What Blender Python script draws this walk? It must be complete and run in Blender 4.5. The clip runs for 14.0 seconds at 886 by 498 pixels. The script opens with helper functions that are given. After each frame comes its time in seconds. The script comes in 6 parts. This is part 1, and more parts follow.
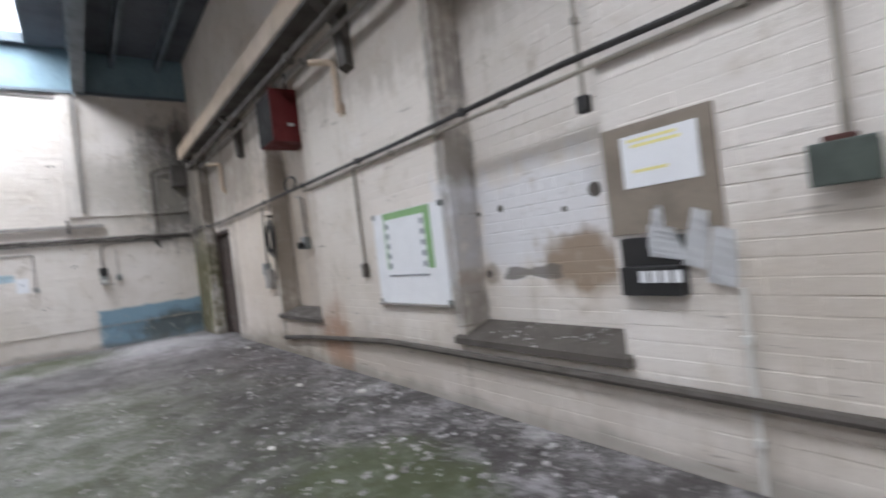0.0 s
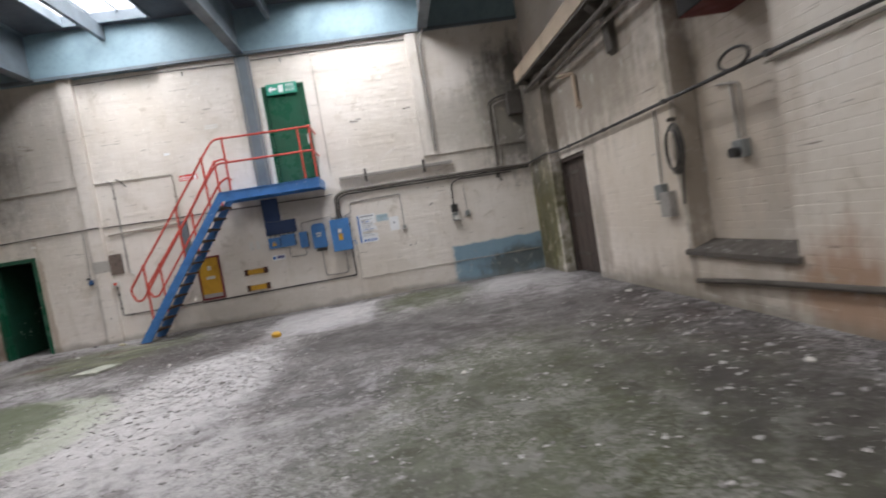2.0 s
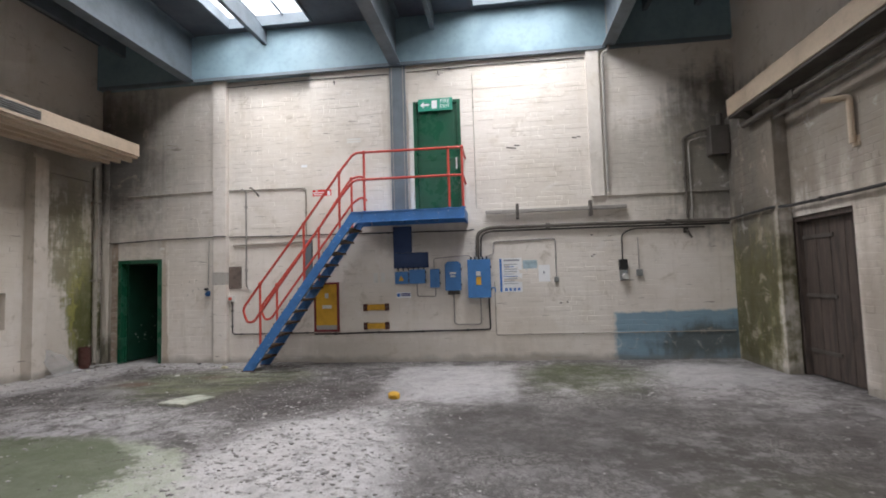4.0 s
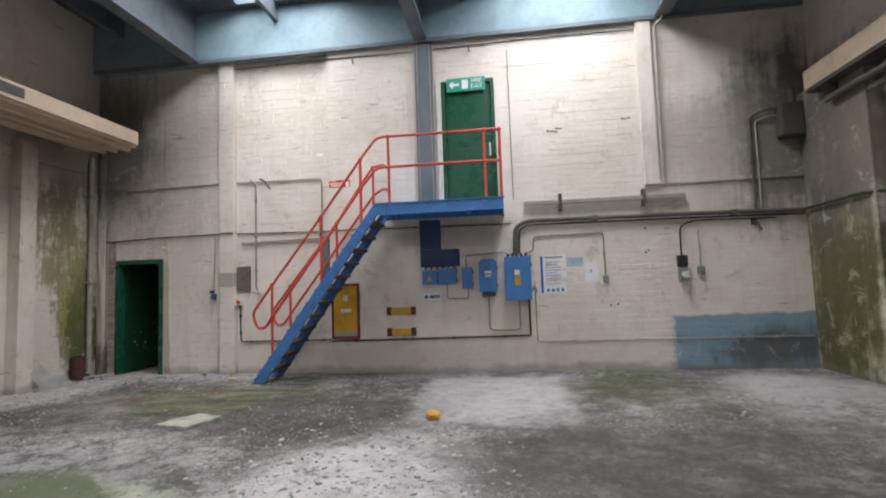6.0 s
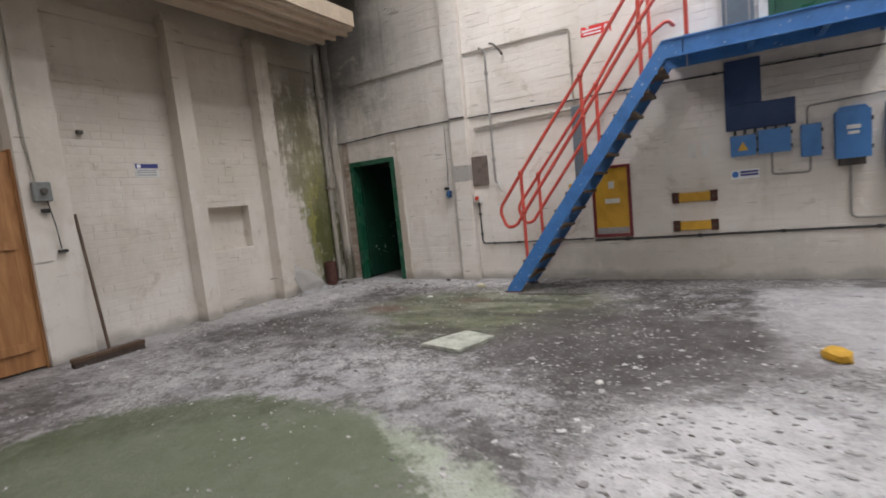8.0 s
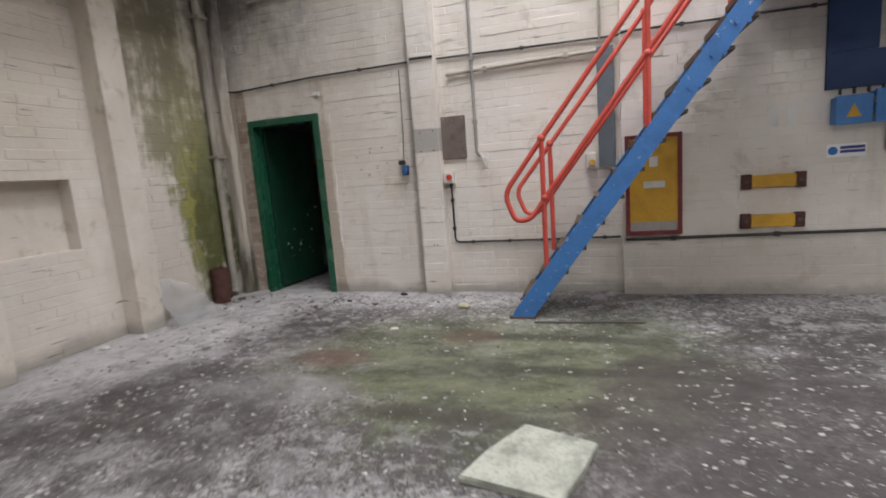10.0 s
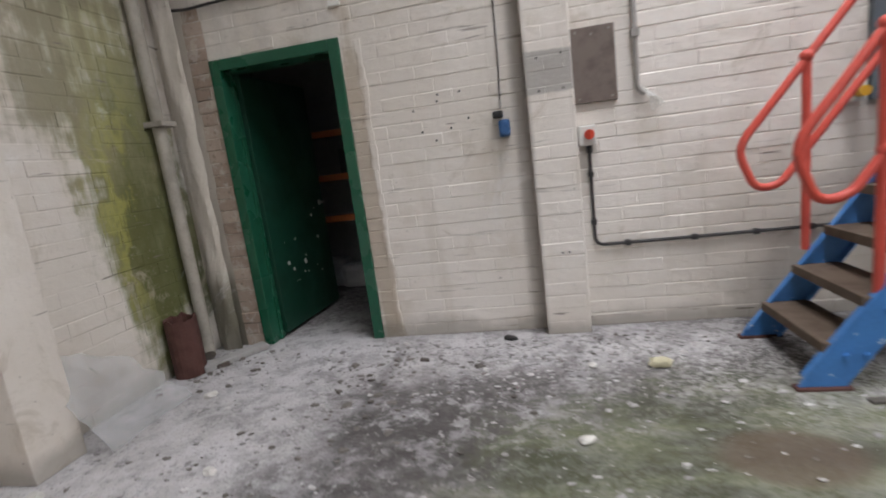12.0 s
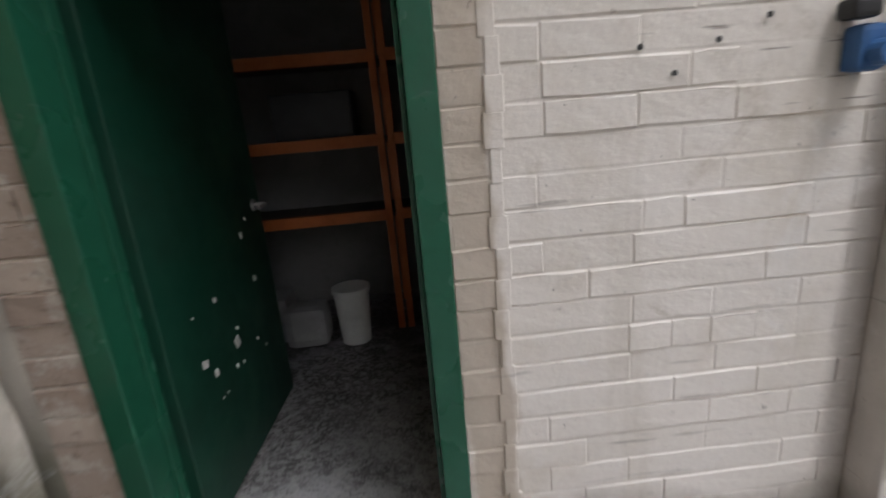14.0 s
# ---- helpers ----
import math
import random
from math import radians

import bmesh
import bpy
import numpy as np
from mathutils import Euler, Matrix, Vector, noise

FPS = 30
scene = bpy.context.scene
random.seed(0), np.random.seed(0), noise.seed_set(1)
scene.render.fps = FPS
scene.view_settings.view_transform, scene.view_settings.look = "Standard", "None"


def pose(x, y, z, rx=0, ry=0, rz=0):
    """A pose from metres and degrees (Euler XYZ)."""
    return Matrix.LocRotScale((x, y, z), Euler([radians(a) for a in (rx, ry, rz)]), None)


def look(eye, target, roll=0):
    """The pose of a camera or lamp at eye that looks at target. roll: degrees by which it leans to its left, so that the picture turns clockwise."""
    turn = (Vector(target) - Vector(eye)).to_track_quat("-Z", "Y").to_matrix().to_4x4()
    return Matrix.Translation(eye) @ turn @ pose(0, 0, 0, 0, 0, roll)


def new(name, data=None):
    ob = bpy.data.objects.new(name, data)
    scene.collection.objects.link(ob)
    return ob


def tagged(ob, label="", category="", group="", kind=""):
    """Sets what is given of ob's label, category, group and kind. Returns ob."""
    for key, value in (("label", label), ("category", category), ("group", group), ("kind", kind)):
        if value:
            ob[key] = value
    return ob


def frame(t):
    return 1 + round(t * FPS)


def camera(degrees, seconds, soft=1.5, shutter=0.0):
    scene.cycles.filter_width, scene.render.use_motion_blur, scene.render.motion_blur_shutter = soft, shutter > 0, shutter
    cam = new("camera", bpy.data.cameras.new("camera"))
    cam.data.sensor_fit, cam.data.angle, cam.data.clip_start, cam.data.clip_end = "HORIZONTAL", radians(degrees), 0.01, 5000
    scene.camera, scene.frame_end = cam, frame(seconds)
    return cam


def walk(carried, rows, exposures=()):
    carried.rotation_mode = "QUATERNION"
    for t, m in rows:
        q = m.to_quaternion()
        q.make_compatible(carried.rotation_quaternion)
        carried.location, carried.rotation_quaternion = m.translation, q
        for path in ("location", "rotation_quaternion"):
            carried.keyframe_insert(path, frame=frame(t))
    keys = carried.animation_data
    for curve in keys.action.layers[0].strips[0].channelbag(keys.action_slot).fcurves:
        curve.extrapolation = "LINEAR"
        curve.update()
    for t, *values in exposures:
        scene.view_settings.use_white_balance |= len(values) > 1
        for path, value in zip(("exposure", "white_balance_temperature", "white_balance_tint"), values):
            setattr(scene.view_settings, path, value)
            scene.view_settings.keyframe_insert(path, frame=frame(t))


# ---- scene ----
cam = camera(84.4, 14.0, soft=1.8, shutter=0.5)
PATH = [
    (0, (0.104, -0.121, 1.336), (1.298, 1.483, 1.323), -6.8),
    (0.3, (-0.012, 0.213, 1.325), (1.004, 1.935, 1.378), -8.8),
    (0.5, (-0.052, 0.447, 1.324), (0.848, 2.233, 1.292), -7.4),
    (1, (-0.223, 0.995, 1.318), (0.428, 2.886, 1.281), -8.9),
    (1.5, (-0.503, 1.552, 1.35), (-0.147, 3.52, 1.335), -9.0),
    (2, (-0.758, 2.074, 1.371), (-0.594, 4.064, 1.264), -9.5),
    (2.5, (-1.008, 2.607, 1.422), (-1.071, 4.602, 1.305), -9.9),
    (3, (-1.314, 3.163, 1.496), (-1.385, 5.162, 1.477), -5.5),
    (3.5, (-1.498, 3.585, 1.496), (-1.684, 5.575, 1.564), -2.1),
    (3.7, (-1.524, 3.737, 1.473), (-1.745, 5.722, 1.578), -1.7),
    (5.8, (-2.09, 4.821, 1.44), (-2.352, 6.797, 1.604), -1.8),
    (6, (-2.135, 4.864, 1.401), (-2.393, 6.842, 1.548), -2.0),
    (6.5, (-2.292, 5.147, 1.297), (-2.676, 7.109, 1.247), -2.1),
    (7, (-2.631, 5.49, 1.277), (-3.482, 7.296, 1.165), -4.4),
    (7.2, (-2.804, 5.652, 1.272), (-3.812, 7.373, 1.132), -5.2),
    (9.3, (-4.789, 7.224, 1.311), (-5.722, 8.97, 1.023), -6.2),
    (9.5, (-4.966, 7.415, 1.319), (-5.77, 9.222, 1.022), -5.2),
    (10, (-5.344, 7.939, 1.265), (-5.944, 9.823, 0.964), -4.4),
    (10.5, (-5.823, 8.377, 1.253), (-6.257, 10.312, 0.989), -5.4),
    (11, (-6.224, 8.854, 1.214), (-6.591, 10.803, 0.953), -5.7),
    (11.3, (-6.488, 9.101, 1.236), (-6.88, 11.046, 0.985), -5.9),
    (11.5, (-6.674, 9.278, 1.247), (-7.1, 11.21, 0.952), -8.0),
    (12, (-7.105, 9.738, 1.2), (-7.504, 11.664, 0.839), -7.4),
    (12.5, (-7.496, 10.197, 1.201), (-7.854, 12.117, 0.77), -7.8),
    (13, (-7.793, 10.711, 1.204), (-7.929, 12.64, 0.694), -7.8),
    (13.5, (-8.099, 11.229, 1.241), (-8.233, 13.173, 0.788), -6.2),
    (14, (-8.35, 11.742, 1.281), (-8.251, 13.664, 0.736), -5.0),
]
EXPOSURE = [(0.0, 0.54, 6100, 10), (0.6, 0.36, 6150, 10), (1.5, 0.18, 6400, 10), (2.5, 0.15, 6650, 10), (3.5, 0.05, 6600, 10), (6.5, 0.12, 6650, 10), (9.5, 0.36, 6600, 10), (12.0, 0.47, 6450, 10), (13.0, 0.42, 6350, 10), (14.0, 0.65, 6350, 10)]
walk(cam, [(t, look(eye, target, roll)) for t, eye, target, roll in PATH], EXPOSURE)

# ---- world and light ----
world = bpy.data.worlds.new("sky")
scene.world = world
world.use_nodes = True
wn = world.node_tree.nodes
sky_tex = wn.new("ShaderNodeTexSky")
sky_tex.sky_type = "NISHITA"
sky_tex.sun_disc = False
sky_tex.sun_elevation, sky_tex.sun_rotation = radians(50), radians(160)
world.node_tree.links.new(sky_tex.outputs[0], wn["Background"].inputs[0])
wn["Background"].inputs[1].default_value = 0.12
sun = new("sun", bpy.data.lights.new("sun", "SUN"))
sun.data.energy, sun.data.angle, sun.data.color = 0.8, radians(15), (1.0, 0.97, 0.92)
sun.matrix_basis = look((0, 0, 30), (3, -6, 20))

# plan of the hall
XL, XR, YB, YS, YBAY = -9.60, 2.55, 12.80, -7.0, 12.92
ZROOF, ZTOP = 6.45, 5.52
BEAMS = (-7.55, -3.42, 0.45)
# rows south of 9.3 are unseen, added and sized to balance the light
SKYLIGHTS = [(x0, x1, y0, y1) for x0, x1 in ((-6.62, -5.0), (-1.92, -0.34)) for y0, y1 in ((9.3, 12.55), (3.4, 4.8), (-1.6, 0.8), (-6.2, -5.0))]
SKY_W = 50.0
for sx0, sx1, sy0, sy1 in SKYLIGHTS:
    lamp = new("daylight", bpy.data.lights.new("daylight", "AREA"))
    lamp.data.shape, lamp.data.size, lamp.data.size_y = "RECTANGLE", sx1 - sx0, sy1 - sy0
    lamp.data.energy, lamp.data.color = SKY_W * (sx1 - sx0) * (sy1 - sy0), (0.965, 0.962, 1.0)
    lamp.matrix_basis = pose((sx0 + sx1) / 2, (sy0 + sy1) / 2, ZROOF + 0.26)


# ---- materials ----
class Mat:
    """A node material under construction."""

    def __init__(self, name, rough=0.7, metal=0.0):
        self.m = bpy.data.materials.new(name)
        self.m.use_nodes = True
        self.t = self.m.node_tree
        self.b = self.t.nodes["Principled BSDF"]
        self.b.inputs["Roughness"].default_value = rough
        self.b.inputs["Metallic"].default_value = metal
        self.pos = self.node("ShaderNodeNewGeometry").outputs["Position"]

    def node(self, kind, **props):
        n = self.t.nodes.new(kind)
        for k, v in props.items():
            if k == "op":
                n.operation = v
            elif k == "blend":
                n.blend_type = v
        return n

    def put(self, socket, v):
        if isinstance(v, bpy.types.NodeSocket):
            self.t.links.new(v, socket)
        elif isinstance(v, tuple) and len(v) == 3 and socket.type == "RGBA":
            socket.default_value = (*v, 1)
        else:
            socket.default_value = v

    def math(self, op, a, b=0.0, clamp=False):
        n = self.node("ShaderNodeMath", op=op)
        n.use_clamp = clamp
        self.put(n.inputs[0], a)
        self.put(n.inputs[1], b)
        return n.outputs[0]

    def noise(self, scale, detail=4.0, rough=0.55, stretch=None, dist=0.0):
        n = self.node("ShaderNodeTexNoise")
        n.inputs["Scale"].default_value, n.inputs["Detail"].default_value = scale, detail
        n.inputs["Roughness"].default_value, n.inputs["Distortion"].default_value = rough, dist
        v = self.pos
        if stretch:
            q = self.node("ShaderNodeVectorMath", op="MULTIPLY")
            self.put(q.inputs[0], v)
            q.inputs[1].default_value = stretch
            v = q.outputs[0]
        self.put(n.inputs["Vector"], v)
        return n.outputs["Fac"]

    def cells(self, scale):
        """A random value for each of many small irregular cells."""
        n = self.node("ShaderNodeTexVoronoi")
        n.inputs["Scale"].default_value = scale
        self.put(n.inputs["Vector"], self.pos)
        q = self.node("ShaderNodeSeparateColor")
        self.put(q.inputs[0], n.outputs["Color"])
        return q.outputs[0]

    def ramp(self, v, lo, hi, a=0.0, b=1.0):
        n = self.node("ShaderNodeMapRange")
        n.interpolation_type = "SMOOTHSTEP"
        self.put(n.inputs["Value"], v)
        for i, x in ((1, lo), (2, hi), (3, a), (4, b)):
            n.inputs[i].default_value = x
        return n.outputs[0]

    def mix(self, f, a, b, blend="MIX"):
        n = self.node("ShaderNodeMixRGB", blend=blend)
        self.put(n.inputs[0], f)
        self.put(n.inputs[1], a)
        self.put(n.inputs[2], b)
        return n.outputs[0]

    def axis(self, i):
        if not hasattr(self, "sep"):
            self.sep = self.node("ShaderNodeSeparateXYZ")
            self.put(self.sep.inputs[0], self.pos)
        return self.sep.outputs[i]

    def spot(self, axes, c, r, wob, soft=0.15, square=False):
        """A stain of its own shape: about c, of radii r, with a ragged edge."""
        d = [self.math("DIVIDE", self.math("SUBTRACT", self.axis(i), ci), ri) for i, ci, ri in zip(axes, c, r)]
        if square:
            v = self.math("MAXIMUM", self.math("ABSOLUTE", d[0]), self.math("ABSOLUTE", d[1]))
        else:
            v = self.math("SQRT", self.math("ADD", self.math("MULTIPLY", d[0], d[0]), self.math("MULTIPLY", d[1], d[1])))
        v = self.math("ADD", v, wob)
        return self.ramp(v, 1 - soft, 1 + soft, 1.0, 0.0)

    def wobble(self, scale, amount, detail=5.0):
        return self.math("MULTIPLY", self.math("SUBTRACT", self.noise(scale, detail), 0.5), amount)

    def bump(self, h, strength=0.3, dist=0.01):
        n = self.node("ShaderNodeBump")
        n.inputs["Strength"].default_value, n.inputs["Distance"].default_value = strength, dist
        self.put(n.inputs["Height"], h)
        self.put(self.b.inputs["Normal"], n.outputs[0])

    def done(self, col, rough=None):
        self.put(self.b.inputs["Base Color"], col)
        if rough is not None:
            self.put(self.b.inputs["Roughness"], rough)
        return self.m


def plain(name, col, rough=0.6, metal=0.0, dirt=0.35, scale=6.0, dark=0.45, chips=None, chip_at=0.68):
    """Paint, metal or plastic with grime at two scales, and chips to what lies under it."""
    k = Mat(name, rough, metal)
    big, fine = k.noise(scale), k.noise(scale * 9, 3)
    c = k.mix(k.ramp(big, 0.42, 0.75, 0.0, dirt), col, tuple(x * dark for x in col))
    c = k.mix(k.ramp(fine, 0.45, 0.7, 0.0, dirt * 0.6), c, tuple(x * (dark + 0.2) for x in col))
    if chips:
        c = k.mix(k.ramp(k.noise(scale * 3.5, 6, 0.65), chip_at, chip_at + 0.03), c, chips)
    k.bump(fine, 0.12, 0.004)
    return k.done(c, k.ramp(big, 0.3, 0.7, rough - 0.08, min(rough + 0.15, 1)))


def wall_paint(name, base, stains=()):
    """Old limewash on brick: yellowed, sooty, rain-streaked, flaking in places. stains: colour and place of each large
    stain or patch of painted shade.
    """
    k = Mat(name, 0.75)
    big, mid, fine = k.noise(0.55, 5), k.noise(3.2, 6, 0.6), k.noise(38, 4, 0.6)
    streak = k.noise(1.0, 5, 0.6, (5.0, 5.0, 0.35))
    info = k.node("ShaderNodeObjectInfo").outputs["Random"]
    isl = k.node("ShaderNodeNewGeometry").outputs["Random Per Island"]
    tone = k.math("MULTIPLY", k.math("ADD", info, isl), 0.5)
    c = k.mix(k.ramp(big, 0.35, 0.7), base, tuple(x * f for x, f in zip(base, (0.84, 0.82, 0.78))))
    c = k.mix(k.ramp(tone, 0.0, 1.0, 0.0, 0.22), c, tuple(x * f for x, f in zip(base, (0.80, 0.77, 0.72))))
    c = k.mix(k.ramp(mid, 0.52, 0.78, 0.0, 0.55), c, tuple(x * f for x, f in zip(base, (0.72, 0.68, 0.60))))
    c = k.mix(k.ramp(streak, 0.55, 0.8, 0.0, 0.5), c, tuple(x * f for x, f in zip(base, (0.62, 0.59, 0.52))))
    for col, axes, at, radii, rag, soft, square, amount in stains:
        w = k.math("ADD", k.math("ADD", k.wobble(1.6, rag), k.wobble(7.0, rag * 0.7)), k.math("MULTIPLY", k.math("SUBTRACT", streak, 0.5), rag * 1.3))
        c = k.mix(k.math("MULTIPLY", k.spot(axes, at, radii, w, soft, square), amount), c, col)
    spots = k.noise(9.0, 7, 0.7)
    c = k.mix(k.ramp(k.noise(31.0, 5, 0.65), 0.69, 0.71, 0.0, 0.7), c, (0.16, 0.13, 0.105))
    c = k.mix(k.ramp(spots, 0.705, 0.73, 0.0, 0.75), c, (0.20, 0.165, 0.13))
    c = k.mix(k.ramp(fine, 0.62, 0.75, 0.0, 0.35), c, tuple(x * 0.55 for x in base))
    dash = k.noise(1.0, 3, 0.6, (2.2, 2.2, 30.0))
    c = k.mix(k.math("MULTIPLY", k.ramp(dash, 0.665, 0.715), k.ramp(big, 0.42, 0.58, 0.35, 0.95)), c, (0.17, 0.145, 0.12))
    scuff = k.noise(2.3, 8, 0.75, None, 0.6)
    c = k.mix(k.ramp(scuff, 0.57, 0.67, 0.0, 0.6), c, tuple(x * f for x, f in zip(base, (0.58, 0.54, 0.47))))
    c = k.mix(k.ramp(scuff, 0.32, 0.42, 0.30, 0.0), c, (0.80, 0.785, 0.765))
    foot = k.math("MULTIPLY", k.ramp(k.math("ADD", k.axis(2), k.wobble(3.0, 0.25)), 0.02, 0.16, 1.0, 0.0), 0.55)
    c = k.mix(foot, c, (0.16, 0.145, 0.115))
    lumps = k.noise(14, 5, 0.6, (1.0, 1.0, 1.8))
    k.bump(k.math("ADD", k.math("ADD", k.math("MULTIPLY", mid, 0.6), k.math("MULTIPLY", lumps, 0.7)), k.math("MULTIPLY", fine, 0.3)), 0.55, 0.008)
    return k.done(c, k.ramp(mid, 0.3, 0.7, 0.6, 0.9))


LIME = (0.738, 0.692, 0.64)
# the soot colour also paints shade into the upper corners
MOSS, SOOT_SHADE = (0.135, 0.14, 0.035), (0.10, 0.092, 0.082)
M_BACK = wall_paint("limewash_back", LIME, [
    ((0.12, 0.26, 0.36), (0, 2), (1.40, 0.34), (1.10, 0.48), 0.22, 0.05, True, 0.85),
    ((0.085, 0.095, 0.085), (0, 2), (1.75, 0.3), (0.75, 0.30), 1.1, 0.4, False, 0.85),
    # upper corners: soot and the shade by the roof beams, both as colour
    (SOOT_SHADE, (0, 2), (2.3, 3.5), (0.85, 1.3), 1.1, 0.5, False, 0.93),
    ((0.30, 0.28, 0.25), (0, 2), (-8.4, 4.2), (1.3, 1.6), 0.8, 0.7, False, 0.6),
    (SOOT_SHADE, (0, 2), (-9.2, 4.1), (0.85, 1.5), 0.9, 0.6, False, 0.88),
    ((0.26, 0.24, 0.19), (0, 2), (1.3, 3.4), (1.0, 0.8), 0.9, 0.6, False, 0.55),
    # shade under the stair landing, painted on the wall
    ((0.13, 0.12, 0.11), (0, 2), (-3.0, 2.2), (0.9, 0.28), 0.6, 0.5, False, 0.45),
    ((0.40, 0.33, 0.25), (0, 2), (-8.21, 1.0), (0.06, 1.2), 2.6, 0.3, False, 0.75),
    ((0.40, 0.355, 0.28), (0, 2), (-9.42, 1.2), (0.16, 1.6), 1.1, 0.5, False, 0.65),
    ((0.09, 0.085, 0.05), (0, 2), (-9.42, 0.15), (0.22, 0.32), 0.9, 0.5, False, 0.8),
    ((0.40, 0.32, 0.26), (0, 2), (-9.245, 0.9), (0.055, 1.4), 0.9, 0.3, False, 0.75),
    # shade, with some grime, painted into the corner beside the pier
    ((0.30, 0.27, 0.24), (0, 2), (-7.16, 1.3), (0.05, 1.5), 0.9, 0.5, False, 0.7),
    ((0.36, 0.34, 0.31), (0, 2), (-6.98, 1.62), (0.16, 0.12), 0.2, 0.06, True, 0.9),
    ((0.28, 0.25, 0.20), (0, 2), (-3.5, 0.25), (2.0, 0.25), 0.9, 0.6, False, 0.4)])
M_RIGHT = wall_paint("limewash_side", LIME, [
    ((0.17, 0.135, 0.075), (1, 2), (12.2, 1.6), (0.85, 2.4), 0.9, 0.4, False, 0.85),
    # second recess darkened in the colour: brownish wall plus painted shade
    ((0.36, 0.31, 0.255), (1, 2), (6.7, 1.7), (0.85, 1.7), 0.9, 0.4, False, 0.75),
    ((0.58, 0.49, 0.385), (1, 2), (8.4, 1.7), (1.9, 1.6), 0.9, 0.5, False, 0.55),
    ((0.62, 0.54, 0.44), (1, 2), (4.4, 1.7), (1.6, 1.6), 0.9, 0.5, False, 0.2),
    # two dark strips paint shade onto the recess edges and reveals
    ((0.13, 0.105, 0.08), (1, 2), (7.45, 1.9), (0.08, 1.9), 1.6, 0.4, False, 0.6),
    ((0.11, 0.095, 0.08), (1, 2), (3.03, 1.9), (0.08, 1.9), 1.6, 0.4, False, 0.7),
    ((0.30, 0.26, 0.21), (1, 2), (3.6, 3.3), (2.0, 0.35), 1.4, 0.5, False, 0.5),
    ((0.36, 0.31, 0.25), (1, 2), (4.5, 0.3), (3.5, 0.25), 1.3, 0.6, False, 0.5),
    (MOSS, (1, 2), (12.2, 0.9), (0.75, 1.5), 1.3, 0.5, False, 0.85),
    ((0.07, 0.06, 0.035), (1, 2), (12.2, 1.0), (0.6, 1.4), 2.4, 0.4, False, 0.7),
    ((0.70, 0.71, 0.74), (1, 2), (2.35, 1.42), (0.70, 0.38), 1.0, 0.35, True, 0.7),
    # far upper wall: soot plus shade painted in to dim it
    (SOOT_SHADE, (1, 2), (12.2, 3.2), (1.1, 1.2), 0.8, 0.5, False, 0.9),
    ((0.22, 0.185, 0.145), (1, 2), (10.0, 3.2), (2.2, 0.9), 1.1, 0.6, False, 0.8),
    ((0.25, 0.205, 0.16), (1, 2), (9.9, 0.9), (0.25, 1.0), 1.2, 0.6, False, 0.6),
    ((0.32, 0.17, 0.09), (1, 2), (5.55, 0.35), (0.45, 0.42), 1.3, 0.5, False, 0.7),
    ((0.24, 0.20, 0.15), (1, 2), (7.9, 0.1), (1.6, 0.18), 0.8, 0.5, False, 0.6),
    ((0.20, 0.17, 0.13), (1, 2), (6.6, 3.5), (0.8, 0.5), 0.8, 0.6, False, 0.5),
    ((0.26, 0.185, 0.115), (1, 2), (1.98, 1.12), (0.32, 0.22), 1.1, 0.3, False, 0.9),
    ((0.13, 0.115, 0.10), (1, 2), (2.42, 1.06), (0.32, 0.05), 1.6, 0.12, True, 0.8),
    ((0.30, 0.24, 0.18), (1, 2), (2.9, 1.06), (0.12, 0.10), 1.0, 0.3, False, 0.8),
    ((0.36, 0.30, 0.22), (1, 2), (0.2, 1.0), (0.7, 0.4), 1.2, 0.6, False, 0.5)])
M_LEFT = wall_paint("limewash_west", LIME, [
    (MOSS, (1, 2), (12.46, 1.15), (0.36, 1.35), 1.1, 0.22, False, 0.92),
    ((0.31, 0.30, 0.075), (1, 2), (12.42, 1.2), (0.26, 1.05), 2.6, 0.25, False, 0.85),
    ((0.05, 0.055, 0.02), (1, 2), (12.50, 0.9), (0.24, 1.0), 2.9, 0.25, False, 0.75),
    ((0.30, 0.29, 0.13), (1, 2), (12.30, 2.4), (0.42, 0.9), 1.9, 0.55, False, 0.8),
    ((0.12, 0.115, 0.06), (1, 2), (12.15, 2.6), (0.42, 0.85), 3.4, 0.5, False, 0.75),
    # soot with corner shade painted in
    (SOOT_SHADE, (1, 2), (12.3, 3.9), (0.9, 0.75), 0.9, 0.5, False, 0.8),
    ((0.34, 0.30, 0.23), (1, 2), (10.0, 3.9), (3.0, 0.5), 0.6, 0.5, False, 0.6),
    ((0.085, 0.095, 0.03), (1, 2), (12.62, 0.9), (0.22, 1.3), 1.4, 0.5, False, 0.45),
    ((0.46, 0.40, 0.31), (1, 2), (10.4, 2.5), (2.3, 1.3), 1.3, 0.6, False, 0.4),
    ((0.46, 0.42, 0.34), (1, 2), (9.3, 1.0), (0.6, 0.5), 0.9, 0.5, False, 0.4)])
M_DADO = wall_paint("upper_wall", (0.42, 0.40, 0.37), [(SOOT_SHADE, (1, 2), (11.5, 5.0), (3.0, 1.5), 0.8, 0.5, False, 0.7)])
M_BLUEBAND = plain("pale_blue_boarding", (0.22, 0.325, 0.375), 0.6, dirt=0.5, scale=1.3)
M_ROOF = plain("grey_roof_boarding", (0.10, 0.11, 0.13), 0.85, dirt=0.6, scale=1.1)
M_BEAM = plain("blue_grey_steel_paint", (0.135, 0.165, 0.19), 0.55, dirt=0.5, scale=2.0)
M_CREAM = plain("cream_beam_paint", (0.56, 0.45, 0.335), 0.6, dirt=0.45, scale=2.2)
# dark steel; also gives the crane beam's soffit its shade
M_DARKSTEEL_SHADE = plain("dark_steel_and_shade", (0.085, 0.075, 0.065), 0.6, dirt=0.5, scale=3.0)
